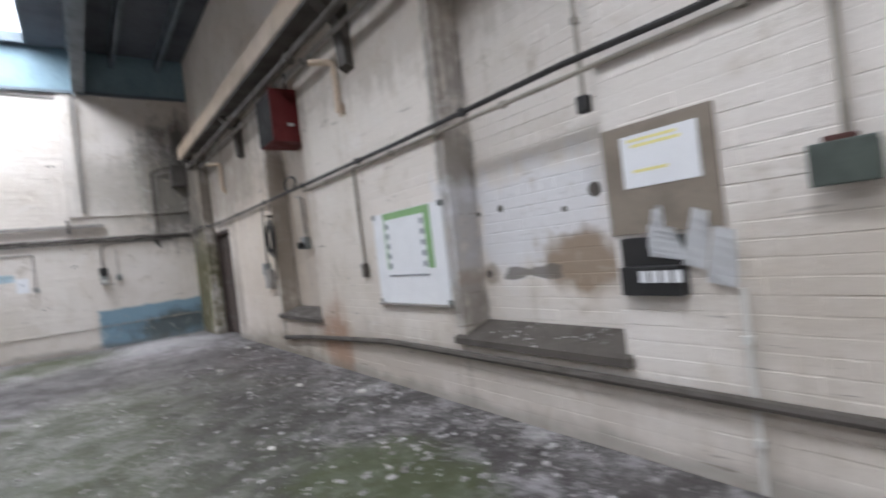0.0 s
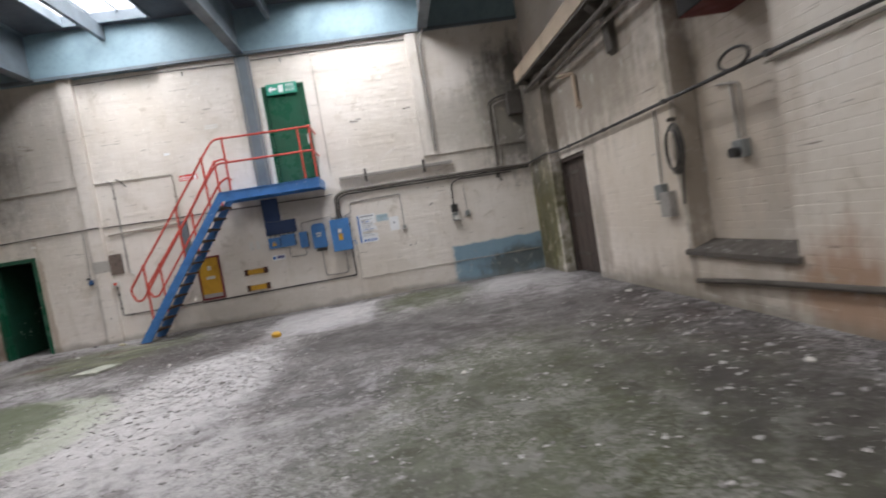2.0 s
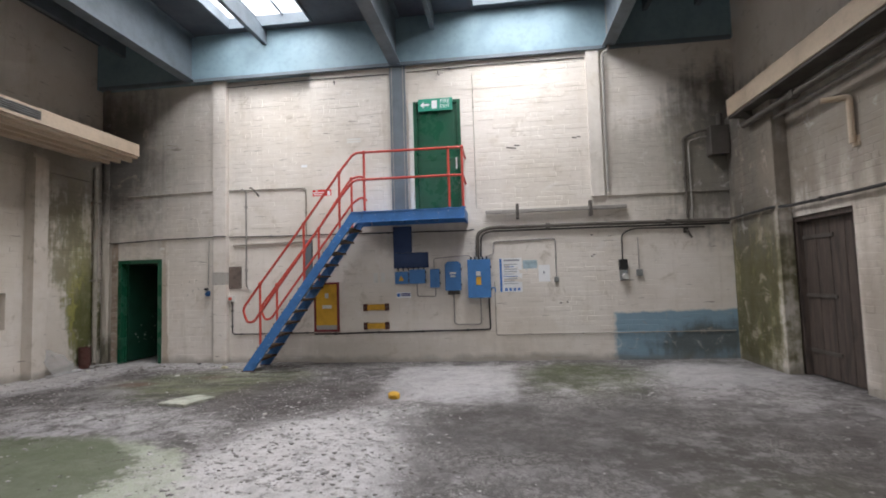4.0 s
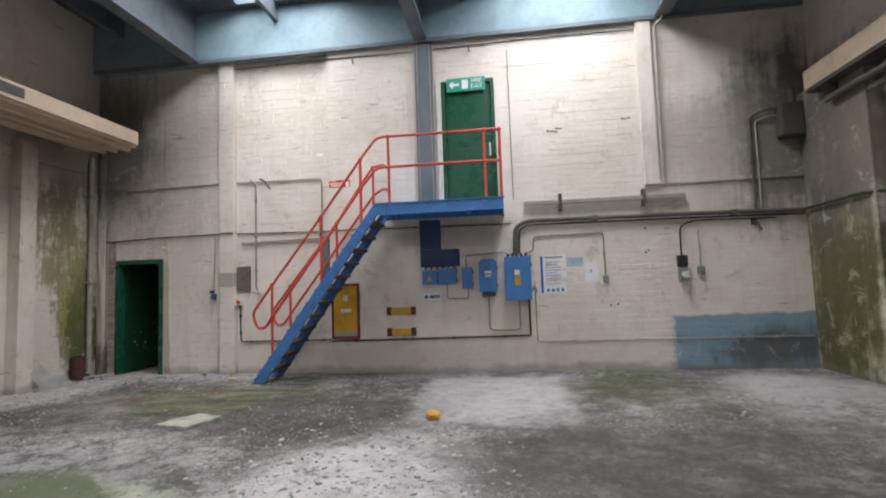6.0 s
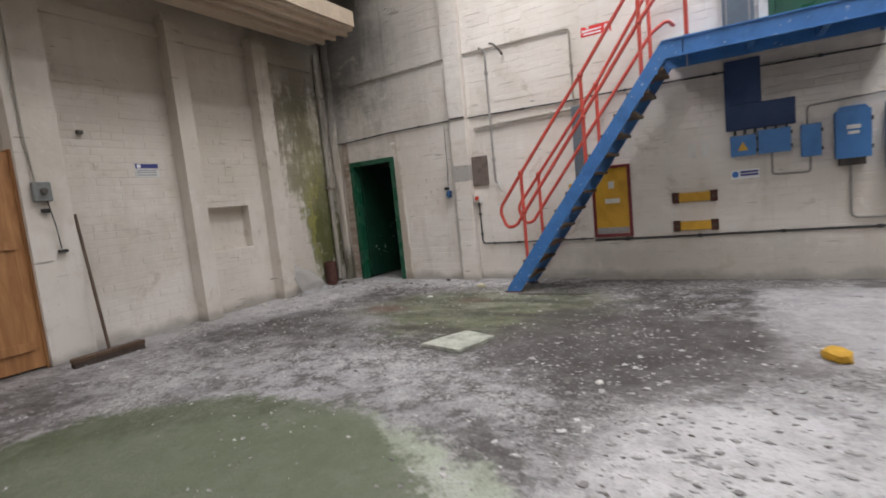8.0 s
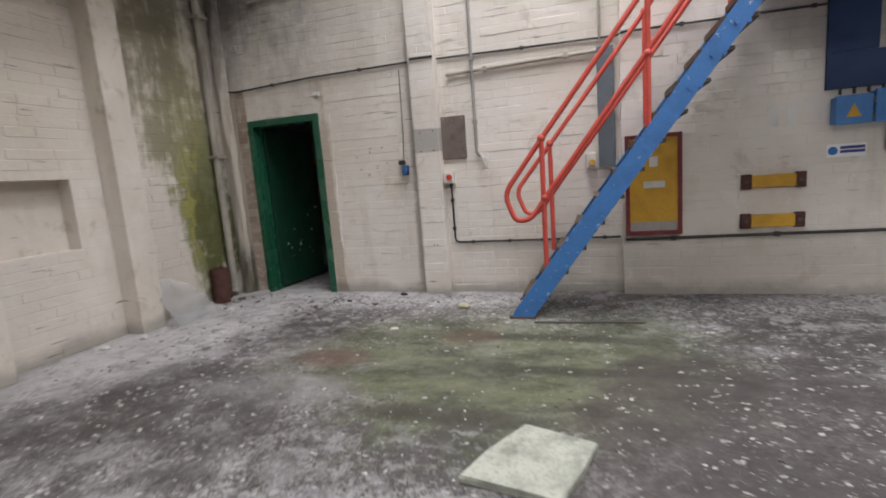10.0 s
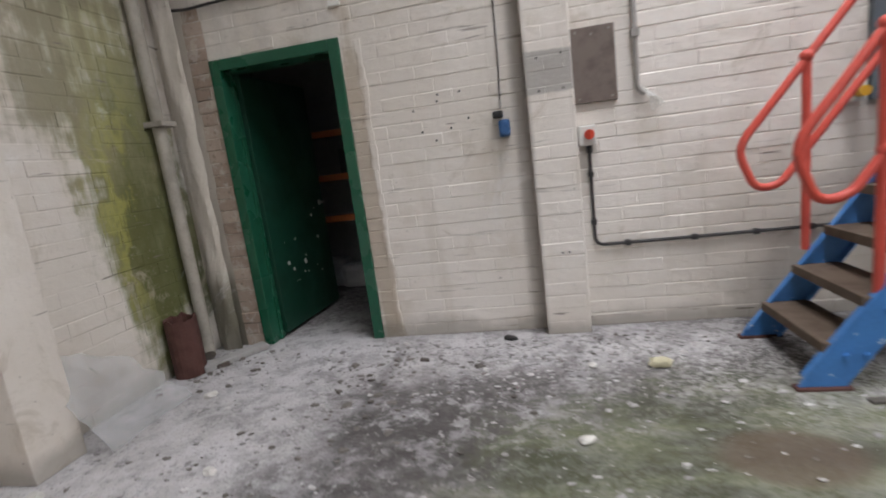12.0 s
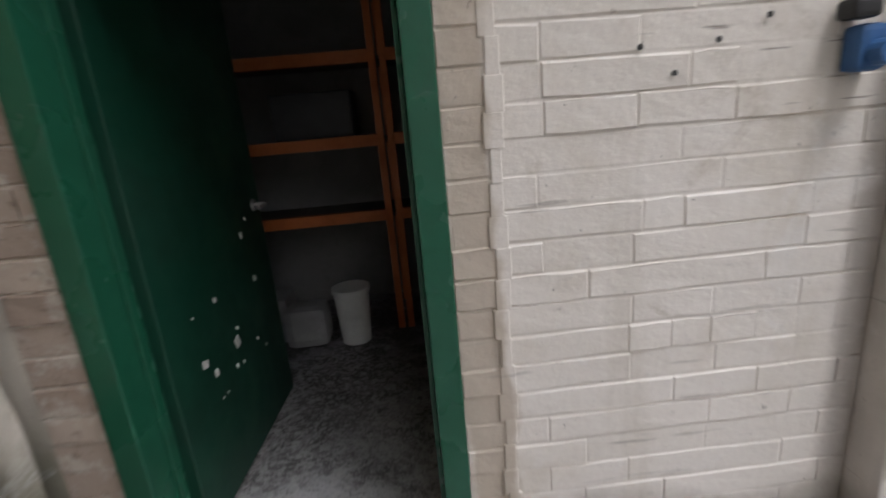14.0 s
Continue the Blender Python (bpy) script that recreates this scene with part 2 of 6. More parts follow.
M_STAIRBLUE = plain("blue_gloss_paint", (0.055, 0.20, 0.50), 0.4, dirt=0.45, scale=5.0, chips=(0.50, 0.56, 0.62), chip_at=0.645)
M_BOXBLUE = plain("blue_enamel", (0.05, 0.19, 0.46), 0.4, dirt=0.3, scale=6.0, chips=(0.4, 0.42, 0.42), chip_at=0.74)
M_DEEPBLUE = plain("deep_blue_board_paint", (0.018, 0.045, 0.125), 0.6, dirt=0.4, scale=3.0)
M_RAIL = plain("red_handrail_paint", (0.62, 0.085, 0.06), 0.4, dirt=0.35, scale=7.0)
M_FLATBLACK = plain("sooty_black_paint", (0.012, 0.011, 0.011), 0.9, dirt=0.3, scale=6.0)
M_RED = plain("red_box_paint", (0.13, 0.012, 0.012), 0.6, dirt=0.5, scale=4.0)
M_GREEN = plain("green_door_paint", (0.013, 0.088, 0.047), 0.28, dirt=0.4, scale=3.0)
# darker copy of the door green, with the leaf's shade put into it
M_LEAF_SHADED = plain("shaded_green_door_paint", (0.007, 0.047, 0.027), 0.42, dirt=0.5, scale=3.0)
M_TREAD = plain("worn_brown_tread", (0.12, 0.085, 0.06), 0.75, dirt=0.5, scale=6.0)
M_PIPE = plain("dull_grey_pipe_paint", (0.35, 0.32, 0.27), 0.65, dirt=0.6, scale=5.0)
M_CONDUIT = plain("grey_conduit", (0.32, 0.30, 0.275), 0.6, dirt=0.5, scale=7.0)
M_CABLE = plain("black_cable", (0.035, 0.033, 0.032), 0.55, dirt=0.4, scale=8.0)
M_DARKPIPE = plain("sooty_brown_pipe", (0.10, 0.088, 0.075), 0.7, dirt=0.5, scale=5.0)
M_GREYBOX = plain("grey_electric_box", (0.20, 0.21, 0.205), 0.5, dirt=0.5, scale=7.0)
M_GREENBOX = plain("grey_green_box", (0.075, 0.092, 0.078), 0.5, dirt=0.5, scale=7.0)
M_BLACK = plain("black_plastic", (0.02, 0.02, 0.02), 0.45, dirt=0.3, scale=9.0)
M_WHITE = plain("white_sheet", (0.80, 0.81, 0.82), 0.5, dirt=0.12, scale=3.0)
M_OFFWHITE = plain("aged_white_plastic", (0.66, 0.65, 0.61), 0.5, dirt=0.3, scale=8.0)
M_LIMEGREEN = plain("bright_green_card", (0.25, 0.43, 0.19), 0.6, dirt=0.15, scale=4.0)
M_INK = plain("grey_print", (0.30, 0.32, 0.35), 0.7, dirt=0.2)
M_SIGNBLUE = plain("blue_sign_print", (0.035, 0.16, 0.48), 0.5, dirt=0.15)
M_NAVY = plain("navy_sign_print", (0.035, 0.045, 0.20), 0.5, dirt=0.15)
M_SIGNRED = plain("red_sign_print", (0.72, 0.035, 0.03), 0.45, dirt=0.15)
M_SIGNGREEN = plain("green_sign_print", (0.03, 0.30, 0.20), 0.45, dirt=0.15)
M_YELLOW = plain("ochre_yellow_paint", (0.60, 0.33, 0.025), 0.5, dirt=0.45, scale=6.0)
M_YELLOWMARK = plain("yellow_highlighter", (0.80, 0.74, 0.32), 0.6, dirt=0.1)
M_MAROON = plain("maroon_frame_paint", (0.17, 0.018, 0.022), 0.45, dirt=0.4)
M_CORK = plain("brown_hardboard", (0.25, 0.21, 0.165), 0.8, dirt=0.4, scale=4.0)
M_BROWNMETAL = plain("tarnished_brown_plate", (0.16, 0.125, 0.105), 0.6, dirt=0.6, scale=14.0)
M_RUST = plain("rusty_iron", (0.085, 0.034, 0.026), 0.85, dirt=0.6, scale=9.0)
M_SWITCHRED = plain("red_switch_knob", (0.55, 0.05, 0.02), 0.4, dirt=0.2)
M_PLASTER = plain("fallen_plaster", (0.60, 0.58, 0.54), 0.9, dirt=0.5, scale=12.0)
M_STONE = plain("stone_slab", (0.44, 0.45, 0.38), 0.85, dirt=0.8, scale=6.0, dark=0.25)
M_FLUSH = plain("smoke_grey_sheet", (0.34, 0.33, 0.315), 0.5, dirt=0.5, scale=4.0)
M_FILM = plain("cloudy_plastic_film", (0.62, 0.62, 0.62), 0.3, dirt=0.4, scale=5.0)
film_nodes, film_links = M_FILM.node_tree.nodes, M_FILM.node_tree.links
film_out = film_nodes["Material Output"]
film_mix, film_clear = film_nodes.new("ShaderNodeMixShader"), film_nodes.new("ShaderNodeBsdfTransparent")
film_mix.inputs[0].default_value = 0.24
film_links.new(film_clear.outputs[0], film_mix.inputs[1])
film_links.new(film_out.inputs[0].links[0].from_socket, film_mix.inputs[2])
film_links.new(film_mix.outputs[0], film_out.inputs[0])
M_GLASS = bpy.data.materials.new("wired_frosted_glass")
M_GLASS.use_nodes = True
tl = M_GLASS.node_tree.nodes.new("ShaderNodeBsdfTranslucent")
tl.inputs[0].default_value = (0.36, 0.37, 0.38, 1)
M_GLASS.node_tree.links.new(tl.outputs[0], M_GLASS.node_tree.nodes["Material Output"].inputs[0])
M_ORANGEWOOD = plain("orange_shelf_steel", (0.50, 0.13, 0.025), 0.55, dirt=0.4, scale=6.0)
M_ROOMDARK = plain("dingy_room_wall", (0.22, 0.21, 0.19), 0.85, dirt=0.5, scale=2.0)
M_SOCKETBLUE = plain("dull_blue_plastic", (0.03, 0.105, 0.26), 0.5, dirt=0.4, scale=12.0)
M_BROOM = plain("dark_bristle", (0.05, 0.035, 0.028), 0.95, dirt=0.4, scale=20.0)


def wood(name, a, b, stretch, rough=0.65):
    k = Mat(name, rough)
    grain, broad = k.noise(14, 6, 0.6, stretch, 1.2), k.noise(2.0, 4)
    c = k.mix(k.ramp(grain, 0.35, 0.68), a, b)
    c = k.mix(k.ramp(broad, 0.45, 0.75, 0.0, 0.5), c, tuple(x * 0.5 for x in a))
    k.bump(grain, 0.3, 0.004)
    return k.done(c)


M_PLY = wood("plywood", (0.44, 0.22, 0.085), (0.30, 0.135, 0.05), (1.0, 1.0, 0.12))
M_DARKWOOD = wood("weathered_dark_boards", (0.10, 0.075, 0.062), (0.045, 0.036, 0.032), (1.0, 1.0, 0.1))
M_STICK = wood("broom_stick", (0.12, 0.075, 0.045), (0.06, 0.038, 0.024), (1.0, 1.0, 0.1))


def bare_brick():
    """Unpainted brick beside the doorway: tan to pinkish brown, each brick its own, smeared with mortar."""
    k = Mat("bare_brown_brick", 0.9)
    each = k.node("ShaderNodeObjectInfo").outputs["Random"]
    c = k.mix(each, (0.27, 0.20, 0.155), (0.42, 0.34, 0.275))
    c = k.mix(k.ramp(k.noise(11, 7, 0.7), 0.50, 0.62, 0.0, 0.7), c, (0.50, 0.45, 0.39))
    c = k.mix(k.ramp(k.noise(27, 5, 0.65), 0.56, 0.68, 0.0, 0.6), c, (0.13, 0.10, 0.08))
    k.bump(k.noise(45, 5, 0.7), 0.6, 0.006)
    return k.done(c)


M_BARE = bare_brick()


def floor_material():
    """Bare concrete: sooty and damp, with algae, worn green paint and drifts of pale dust and crumbs."""
    k = Mat("stained_concrete", 0.75)
    big, mid, fine, grit = k.noise(0.42, 6, 0.6), k.noise(1.9, 8, 0.7), k.noise(9, 8, 0.72), k.noise(70, 3, 0.6)
    c = k.mix(k.ramp(mid, 0.36, 0.66), (0.085, 0.077, 0.074), (0.24, 0.222, 0.218))
    c = k.mix(k.ramp(big, 0.48, 0.68, 0.0, 0.7), c, (0.06, 0.054, 0.05))
    ragged = k.math("ADD", k.math("ADD", k.wobble(0.9, 1.1), k.wobble(4.0, 0.9)), k.wobble(19.0, 0.7))
    tight = k.math("ADD", k.math("ADD", k.wobble(1.3, 0.35), k.wobble(6.0, 0.3)), k.wobble(25.0, 0.2))
    green, dark, dust, paint = (0.078, 0.090, 0.038), (0.050, 0.044, 0.041), (0.45, 0.425, 0.425), (0.37, 0.405, 0.31)

    def lay(c, col, at, radii, amount, w=ragged, soft=0.30, square=False):
        return k.mix(k.math("MULTIPLY", k.spot((0, 1), at, radii, w, soft, square), amount), c, col)

    c = lay(c, dark, (1.4, 6.0), (2.1, 6.0), 0.92)
    c = lay(c, green, (0.1, 5.6), (1.2, 2.6), 0.7)
    c = lay(c, green, (1.1, 2.6), (0.7, 1.2), 0.8)
    c = lay(c, green, (-1.0, 3.0), (1.2, 2.0), 0.5)
    c = lay(c, (0.25, 0.255, 0.225), (-1.6, 4.4), (1.2, 1.6), 0.5)
    c = lay(c, (0.10, 0.055, 0.045), (2.0, 6.6), (0.45, 1.8), 0.5)
    c = lay(c, green, (-0.45, 11.1), (1.0, 1.25), 0.85)
    c = lay(c, dark, (-4.6, 11.4), (1.6, 1.3), 0.9)
    c = lay(c, dark, (-4.6, 9.8), (2.2, 1.5), 0.85)
    c = lay(c, dark, (-0.4, 8.8), (2.0, 1.3), 0.7)
    c = lay(c, dark, (-7.6, 9.6), (1.4, 1.2), 0.6)
    c = lay(c, dust, (-2.4, 11.1), (0.95, 1.25), 0.7, tight, 0.06, True)
    c = lay(c, dust, (1.45, 10.6), (1.1, 1.7), 0.75)
    c = lay(c, dust, (-3.35, 7.8), (0.95, 1.8), 0.8)
    c = lay(c, dust, (-3.1, 5.6), (1.2, 1.1), 0.85)
    c = lay(c, dust, (-9.0, 11.6), (0.8, 1.3), 0.7)
    c = lay(c, dust, (-9.35, 9.4), (0.5, 2.4), 0.7)
    c = lay(c, dust, (-7.7, 12.6), (1.7, 0.42), 0.7)
    c = lay(c, paint, (-5.55, 6.95), (1.65, 1.5), 0.85, tight, 0.06)
    c = lay(c, (0.085, 0.105, 0.055), (-6.05, 7.1), (1.6, 1.42), 0.9, tight, 0.05)
    c = lay(c, green, (-6.1, 11.2), (1.35, 1.0), 0.9)
    c = lay(c, (0.20, 0.205, 0.14), (-5.9, 10.7), (1.0, 0.5), 0.6)
    c = lay(c, (0.27, 0.255, 0.245), (-7.5, 11.0), (0.42, 0.36), 0.7, tight, 0.2)
    c = lay(c, (0.105, 0.075, 0.05), (-6.3, 11.5), (0.22, 0.16), 0.85, tight, 0.2)
    c = lay(c, (0.05, 0.042, 0.035), (-5.6, 11.62), (0.75, 0.05), 0.8, tight, 0.5)
    c = lay(c, (0.05, 0.042, 0.035), (-5.7, 11.1), (0.9, 0.06), 0.7, tight, 0.5)
    c = k.mix(k.ramp(k.noise(3.6, 7, 0.7), 0.50, 0.66, 0.0, 0.6), c, (0.075, 0.067, 0.063))
    c = k.mix(k.ramp(fine, 0.47, 0.66, 0.0, 0.75), c, (0.045, 0.04, 0.037))
    c = k.mix(k.ramp(fine, 0.30, 0.44, 0.35, 0.0), c, (0.36, 0.345, 0.335))
    c = k.mix(k.ramp(k.noise(1.2, 10, 0.78), 0.45, 0.55, 0.0, 0.6), c, (0.055, 0.049, 0.046))
    c = k.mix(k.ramp(k.noise(2.9, 10, 0.8), 0.51, 0.58, 0.0, 0.6), c, (0.36, 0.345, 0.35))
    # drifts of white dust swept together, and crumbled plaster trodden into blotches
    drift = k.math("ADD", tight, k.wobble(60.0, 0.8))
    mottle = k.ramp(k.noise(4.6, 8, 0.72), 0.43, 0.57, 1.0, 0.0)
    thin = k.math("MULTIPLY", mottle, 0.6)
    white = (0.54, 0.525, 0.53)
    c = lay(c, white, (-3.3, 7.7), (0.9, 1.9), k.math("ADD", k.math("MULTIPLY", mottle, 0.45), 0.5), drift, 0.25)
    c = lay(c, white, (-3.0, 5.6), (1.0, 0.75), thin, drift, 0.35)
    c = lay(c, white, (-2.35, 11.1), (0.9, 1.15), 0.4, drift, 0.2, True)
    c = lay(c, white, (1.4, 11.5), (0.9, 0.8), 0.5, drift, 0.3)
    c = lay(c, white, (-9.0, 11.6), (0.75, 1.5), k.math("ADD", thin, 0.25), drift, 0.4)
    c = lay(c, white, (-8.65, 12.95), (0.42, 0.5), k.math("ADD", thin, 0.15), drift, 0.4)
    c = lay(c, white, (-7.5, 12.60), (1.4, 0.30), k.math("ADD", thin, 0.15), drift, 0.4)
    c = lay(c, paint, (-5.5, 6.95), (1.62, 1.46), 0.6, tight, 0.06)
    c = lay(c, (0.34, 0.325, 0.335), (-7.7, 8.9), (1.7, 0.8), k.math("MULTIPLY", mottle, 0.75))
    c = lay(c, (0.34, 0.325, 0.335), (-5.6, 8.9), (1.3, 0.5), k.math("MULTIPLY", mottle, 0.6))
    patch = k.ramp(k.noise(0.55, 5, 0.7), 0.44, 0.6)
    blot = k.math("MULTIPLY", k.ramp(k.noise(7.5, 8, 0.7), 0.555, 0.60), patch)
    c = k.mix(k.math("MULTIPLY", blot, 0.6), c, (0.43, 0.42, 0.415))
    c = k.mix(k.math("MULTIPLY", k.ramp(k.noise(17, 6, 0.68), 0.60, 0.63), 0.55), c, (0.47, 0.46, 0.45))
    c = k.mix(k.ramp(k.noise(5.3, 7, 0.7), 0.60, 0.66, 0.0, 0.7), c, (0.05, 0.045, 0.042))
    where = k.ramp(k.noise(0.7, 6, 0.7), 0.42, 0.62)
    for size, share, amount in ((30, 0.80, 0.6), (62, 0.74, 0.55), (110, 0.68, 0.5)):
        crumb = k.math("MULTIPLY", k.ramp(k.cells(size), share, share + 0.02), where)
        c = k.mix(k.math("MULTIPLY", crumb, amount), c, (0.46, 0.445, 0.43))
    mould = k.mix(k.ramp(k.noise(2.6, 7, 0.7, (0.55, 1.4, 1.0)), 0.40, 0.60), (0.046, 0.052, 0.024), (0.145, 0.155, 0.085))
    c = lay(c, mould, (-6.0, 11.05), (1.4, 1.0), 0.75)
    c = lay(c, (0.045, 0.042, 0.028), (-5.8, 11.50), (0.8, 0.07), 0.75, tight, 0.5)
    c = lay(c, (0.045, 0.042, 0.028), (-5.5, 10.90), (0.75, 0.06), 0.7, tight, 0.5)
    c = lay(c, (0.045, 0.042, 0.028), (-6.2, 10.24), (0.55, 0.09), 0.7, tight, 0.5)
    c = lay(c, (0.05, 0.046, 0.042), (-8.07, 11.9), (0.04, 1.0), 0.4, tight, 0.6)
    c = lay(c, (0.30, 0.29, 0.285), (-7.35, 10.42), (0.5, 0.22), 0.6, tight, 0.3)
    c = lay(c, (0.15, 0.085, 0.065), (-7.2, 10.95), (0.30, 0.16), 0.6)
    c = lay(c, (0.07, 0.056, 0.05), (-4.2, 10.1), (1.2, 0.95), 0.6)
    c = lay(c, (0.08, 0.07, 0.065), (-0.4, 8.6), (2.2, 1.7), 0.45)
    c = lay(c, (0.065, 0.075, 0.034), (0.4, 4.9), (1.6, 2.4), 0.5)
    c = lay(c, (0.075, 0.088, 0.038), (-0.4, 11.6), (1.0, 0.8), 0.5)
    c = lay(c, (0.10, 0.07, 0.045), (-6.3, 11.5), (0.24, 0.17), 0.75, tight, 0.2)
    c = lay(c, (0.075, 0.092, 0.045), (-6.05, 7.1), (1.55, 1.38), 0.8, tight, 0.05)
    c = lay(c, (0.052, 0.045, 0.042), (-4.35, 10.2), (0.95, 1.25), k.ramp(k.noise(3.1, 7, 0.7), 0.40, 0.60, 0.85, 0.45))
    c = lay(c, (0.055, 0.048, 0.045), (-7.9, 9.8), (1.0, 0.8), k.ramp(k.noise(3.4, 7, 0.7), 0.40, 0.60, 0.8, 0.2))
    c = lay(c, (0.050, 0.043, 0.040), (1.5, 6.6), (0.95, 2.4), k.ramp(k.noise(2.7, 7, 0.7), 0.40, 0.60, 0.8, 0.3))
    c = lay(c, (0.048, 0.042, 0.040), (1.5, 3.4), (0.9, 2.0), k.ramp(k.noise(2.9, 7, 0.7), 0.40, 0.60, 0.7, 0.1))
    c = lay(c, (0.06, 0.054, 0.050), (-1.0, 8.9), (1.5, 0.8), k.ramp(k.noise(2.5, 7, 0.7), 0.40, 0.60, 0.7, 0.2))
    c = lay(c, (0.07, 0.088, 0.033), (1.45, 2.45), (0.5, 0.75), 0.7)
    c = k.mix(k.ramp(grit, 0.52, 0.72, 0.0, 0.5), c, (0.05, 0.046, 0.042))
    k.bump(k.math("ADD", k.math("MULTIPLY", fine, 1.0), k.math("ADD", k.math("MULTIPLY", grit, 0.35), k.math("MULTIPLY", k.cells(62), 0.12))), 0.7, 0.015)
    return k.done(c, k.ramp(mid, 0.35, 0.65, 0.5, 0.9))


M_FLOOR = floor_material()

# ---- mesh helpers ----
ORIGIN = {}


def thing(name, at, label, category, group="", kind=""):
    """An Empty at a thing's base, to hold its parts."""
    e = new(name)
    e.empty_display_size = 0.1
    e.location = at
    ORIGIN[e] = Vector(at)
    return tagged(e, label, category, group, kind)


def part(name, bm, material, parent=None, label="", smooth=False):
    """Links a bmesh, drawn in the place's metres, as one mesh under parent."""
    o = ORIGIN.get(parent, Vector((0, 0, 0)))
    bmesh.ops.recalc_face_normals(bm, faces=bm.faces)
    bmesh.ops.translate(bm, verts=bm.verts, vec=-o)
    me = bpy.data.meshes.new(name)
    bm.to_mesh(me)
    bm.free()
    if smooth:
        me.shade_smooth()
        me.set_sharp_from_angle(angle=radians(40))
    me.materials.append(material)
    ob = new(name, me)
    if parent:
        ob.parent = parent
        ORIGIN[ob] = o
    return tagged(ob, label)


def solo(name, bm, material, label, category, group="", kind="", smooth=False):
    """A thing of one mesh."""
    return tagged(part(name, bm, material, smooth=smooth), label, category, group, kind)


def box(x0, x1, y0, y1, z0, z1, bevel=0.0, bm=None, turn=None):
    """A block; bevel rounds its edges; turn is a pose about its middle."""
    b = bmesh.new()
    c = Vector(((x0 + x1) / 2, (y0 + y1) / 2, (z0 + z1) / 2))
    m = Matrix.Translation(c) @ (turn or Matrix()) @ Matrix.Diagonal((abs(x1 - x0), abs(y1 - y0), abs(z1 - z0), 1))
    bmesh.ops.create_cube(b, size=1, matrix=m)
    if bevel:
        bmesh.ops.bevel(b, geom=b.edges[:], offset=bevel, segments=2, affect="EDGES", profile=0.6)
    return join(bm, b) if bm else b


def join(a, b):
    me = bpy.data.meshes.new("tmp")
    b.to_mesh(me)
    a.from_mesh(me)
    bpy.data.meshes.remove(me)
    b.free()
    return a


def fillet(pts, r, n=5):
    """A line of points with its corners rounded to radius r."""
    pts = [Vector(p) for p in pts]
    out = [pts[0]]
    for a, b, c in zip(pts, pts[1:], pts[2:]):
        d0, d1 = (a - b), (c - b)
        s = min(r, d0.length * 0.49, d1.length * 0.49)
        p, q = b + d0.normalized() * s, b + d1.normalized() * s
        for i in range(n + 1):
            t = i / n
            out.append((1 - t) ** 2 * p + 2 * t * (1 - t) * b + t * t * q)
    out.append(pts[-1])
    return out


def tube(pts, r, sides=8, bend=0.0, bm=None):
    """A round bar along a line of points."""
    pts = fillet(pts, bend) if bend else [Vector(p) for p in pts]
    bm = bm or bmesh.new()
    rings, side = [], None
    for i, p in enumerate(pts):
        d = (pts[min(i + 1, len(pts) - 1)] - pts[max(i - 1, 0)]).normalized()
        if side is None:
            side = d.orthogonal().normalized()
        side = (side - d * side.dot(d)).normalized()
        up = d.cross(side)
        rings.append([bm.verts.new(p + r * (math.cos(a) * side + math.sin(a) * up)) for a in (2 * math.pi * j / sides for j in range(sides))])
    for a, b in zip(rings, rings[1:]):
        for j in range(sides):
            bm.faces.new((a[j], a[(j + 1) % sides], b[(j + 1) % sides], b[j]))
    bm.faces.new(rings[0][::-1])
    bm.faces.new(rings[-1])
    return bm


def prism(outline, axis, lo, hi, bm=None):
    """An outline in the two other axes, drawn out along axis from lo to hi."""
    bm = bm or bmesh.new()

    def at(u, v, w):
        return {"x": (w, u, v), "y": (u, w, v), "z": (u, v, w)}[axis]

    a = [bm.verts.new(at(u, v, lo)) for u, v in outline]
    b = [bm.verts.new(at(u, v, hi)) for u, v in outline]
    n = len(a)
    bm.faces.new(a)
    bm.faces.new(b[::-1])
    for i in range(n):
        bm.faces.new((a[i], a[(i + 1) % n], b[(i + 1) % n], b[i]))
    return bm


def drum(at, r, h, sides=20, axis="z", r2=None):
    b = bmesh.new()
    turn = {"z": pose(0, 0, 0), "x": pose(0, 0, 0, 0, 90), "y": pose(0, 0, 0, 90)}[axis]
    bmesh.ops.create_cone(b, cap_ends=True, segments=sides, radius1=r, radius2=r if r2 is None else r2, depth=h, matrix=Matrix.Translation(at) @ turn)
    return b


def lettering(text, size, m, material, parent, label=""):
    """Raised characters as one mesh under a thing."""
    cu = bpy.data.curves.new("text", "FONT")
    cu.body, cu.size, cu.extrude, cu.align_x, cu.align_y = text, size, 0.001, "CENTER", "CENTER"
    tmp = bpy.data.objects.new("text", cu)
    scene.collection.objects.link(tmp)
    bpy.context.view_layer.update()
    me = bpy.data.meshes.new_from_object(tmp)
    bpy.data.objects.remove(tmp)
    b = bmesh.new()
    b.from_mesh(me)
    bpy.data.meshes.remove(me)
    b.transform(m)
    return part("lettering", b, material, parent, label)


FACING_S, FACING_W, FACING_E = pose(0, 0, 0, 90), pose(0, 0, 0, 90, 0, -90), pose(0, 0, 0, 90, 0, 90)

# ---- structure ----


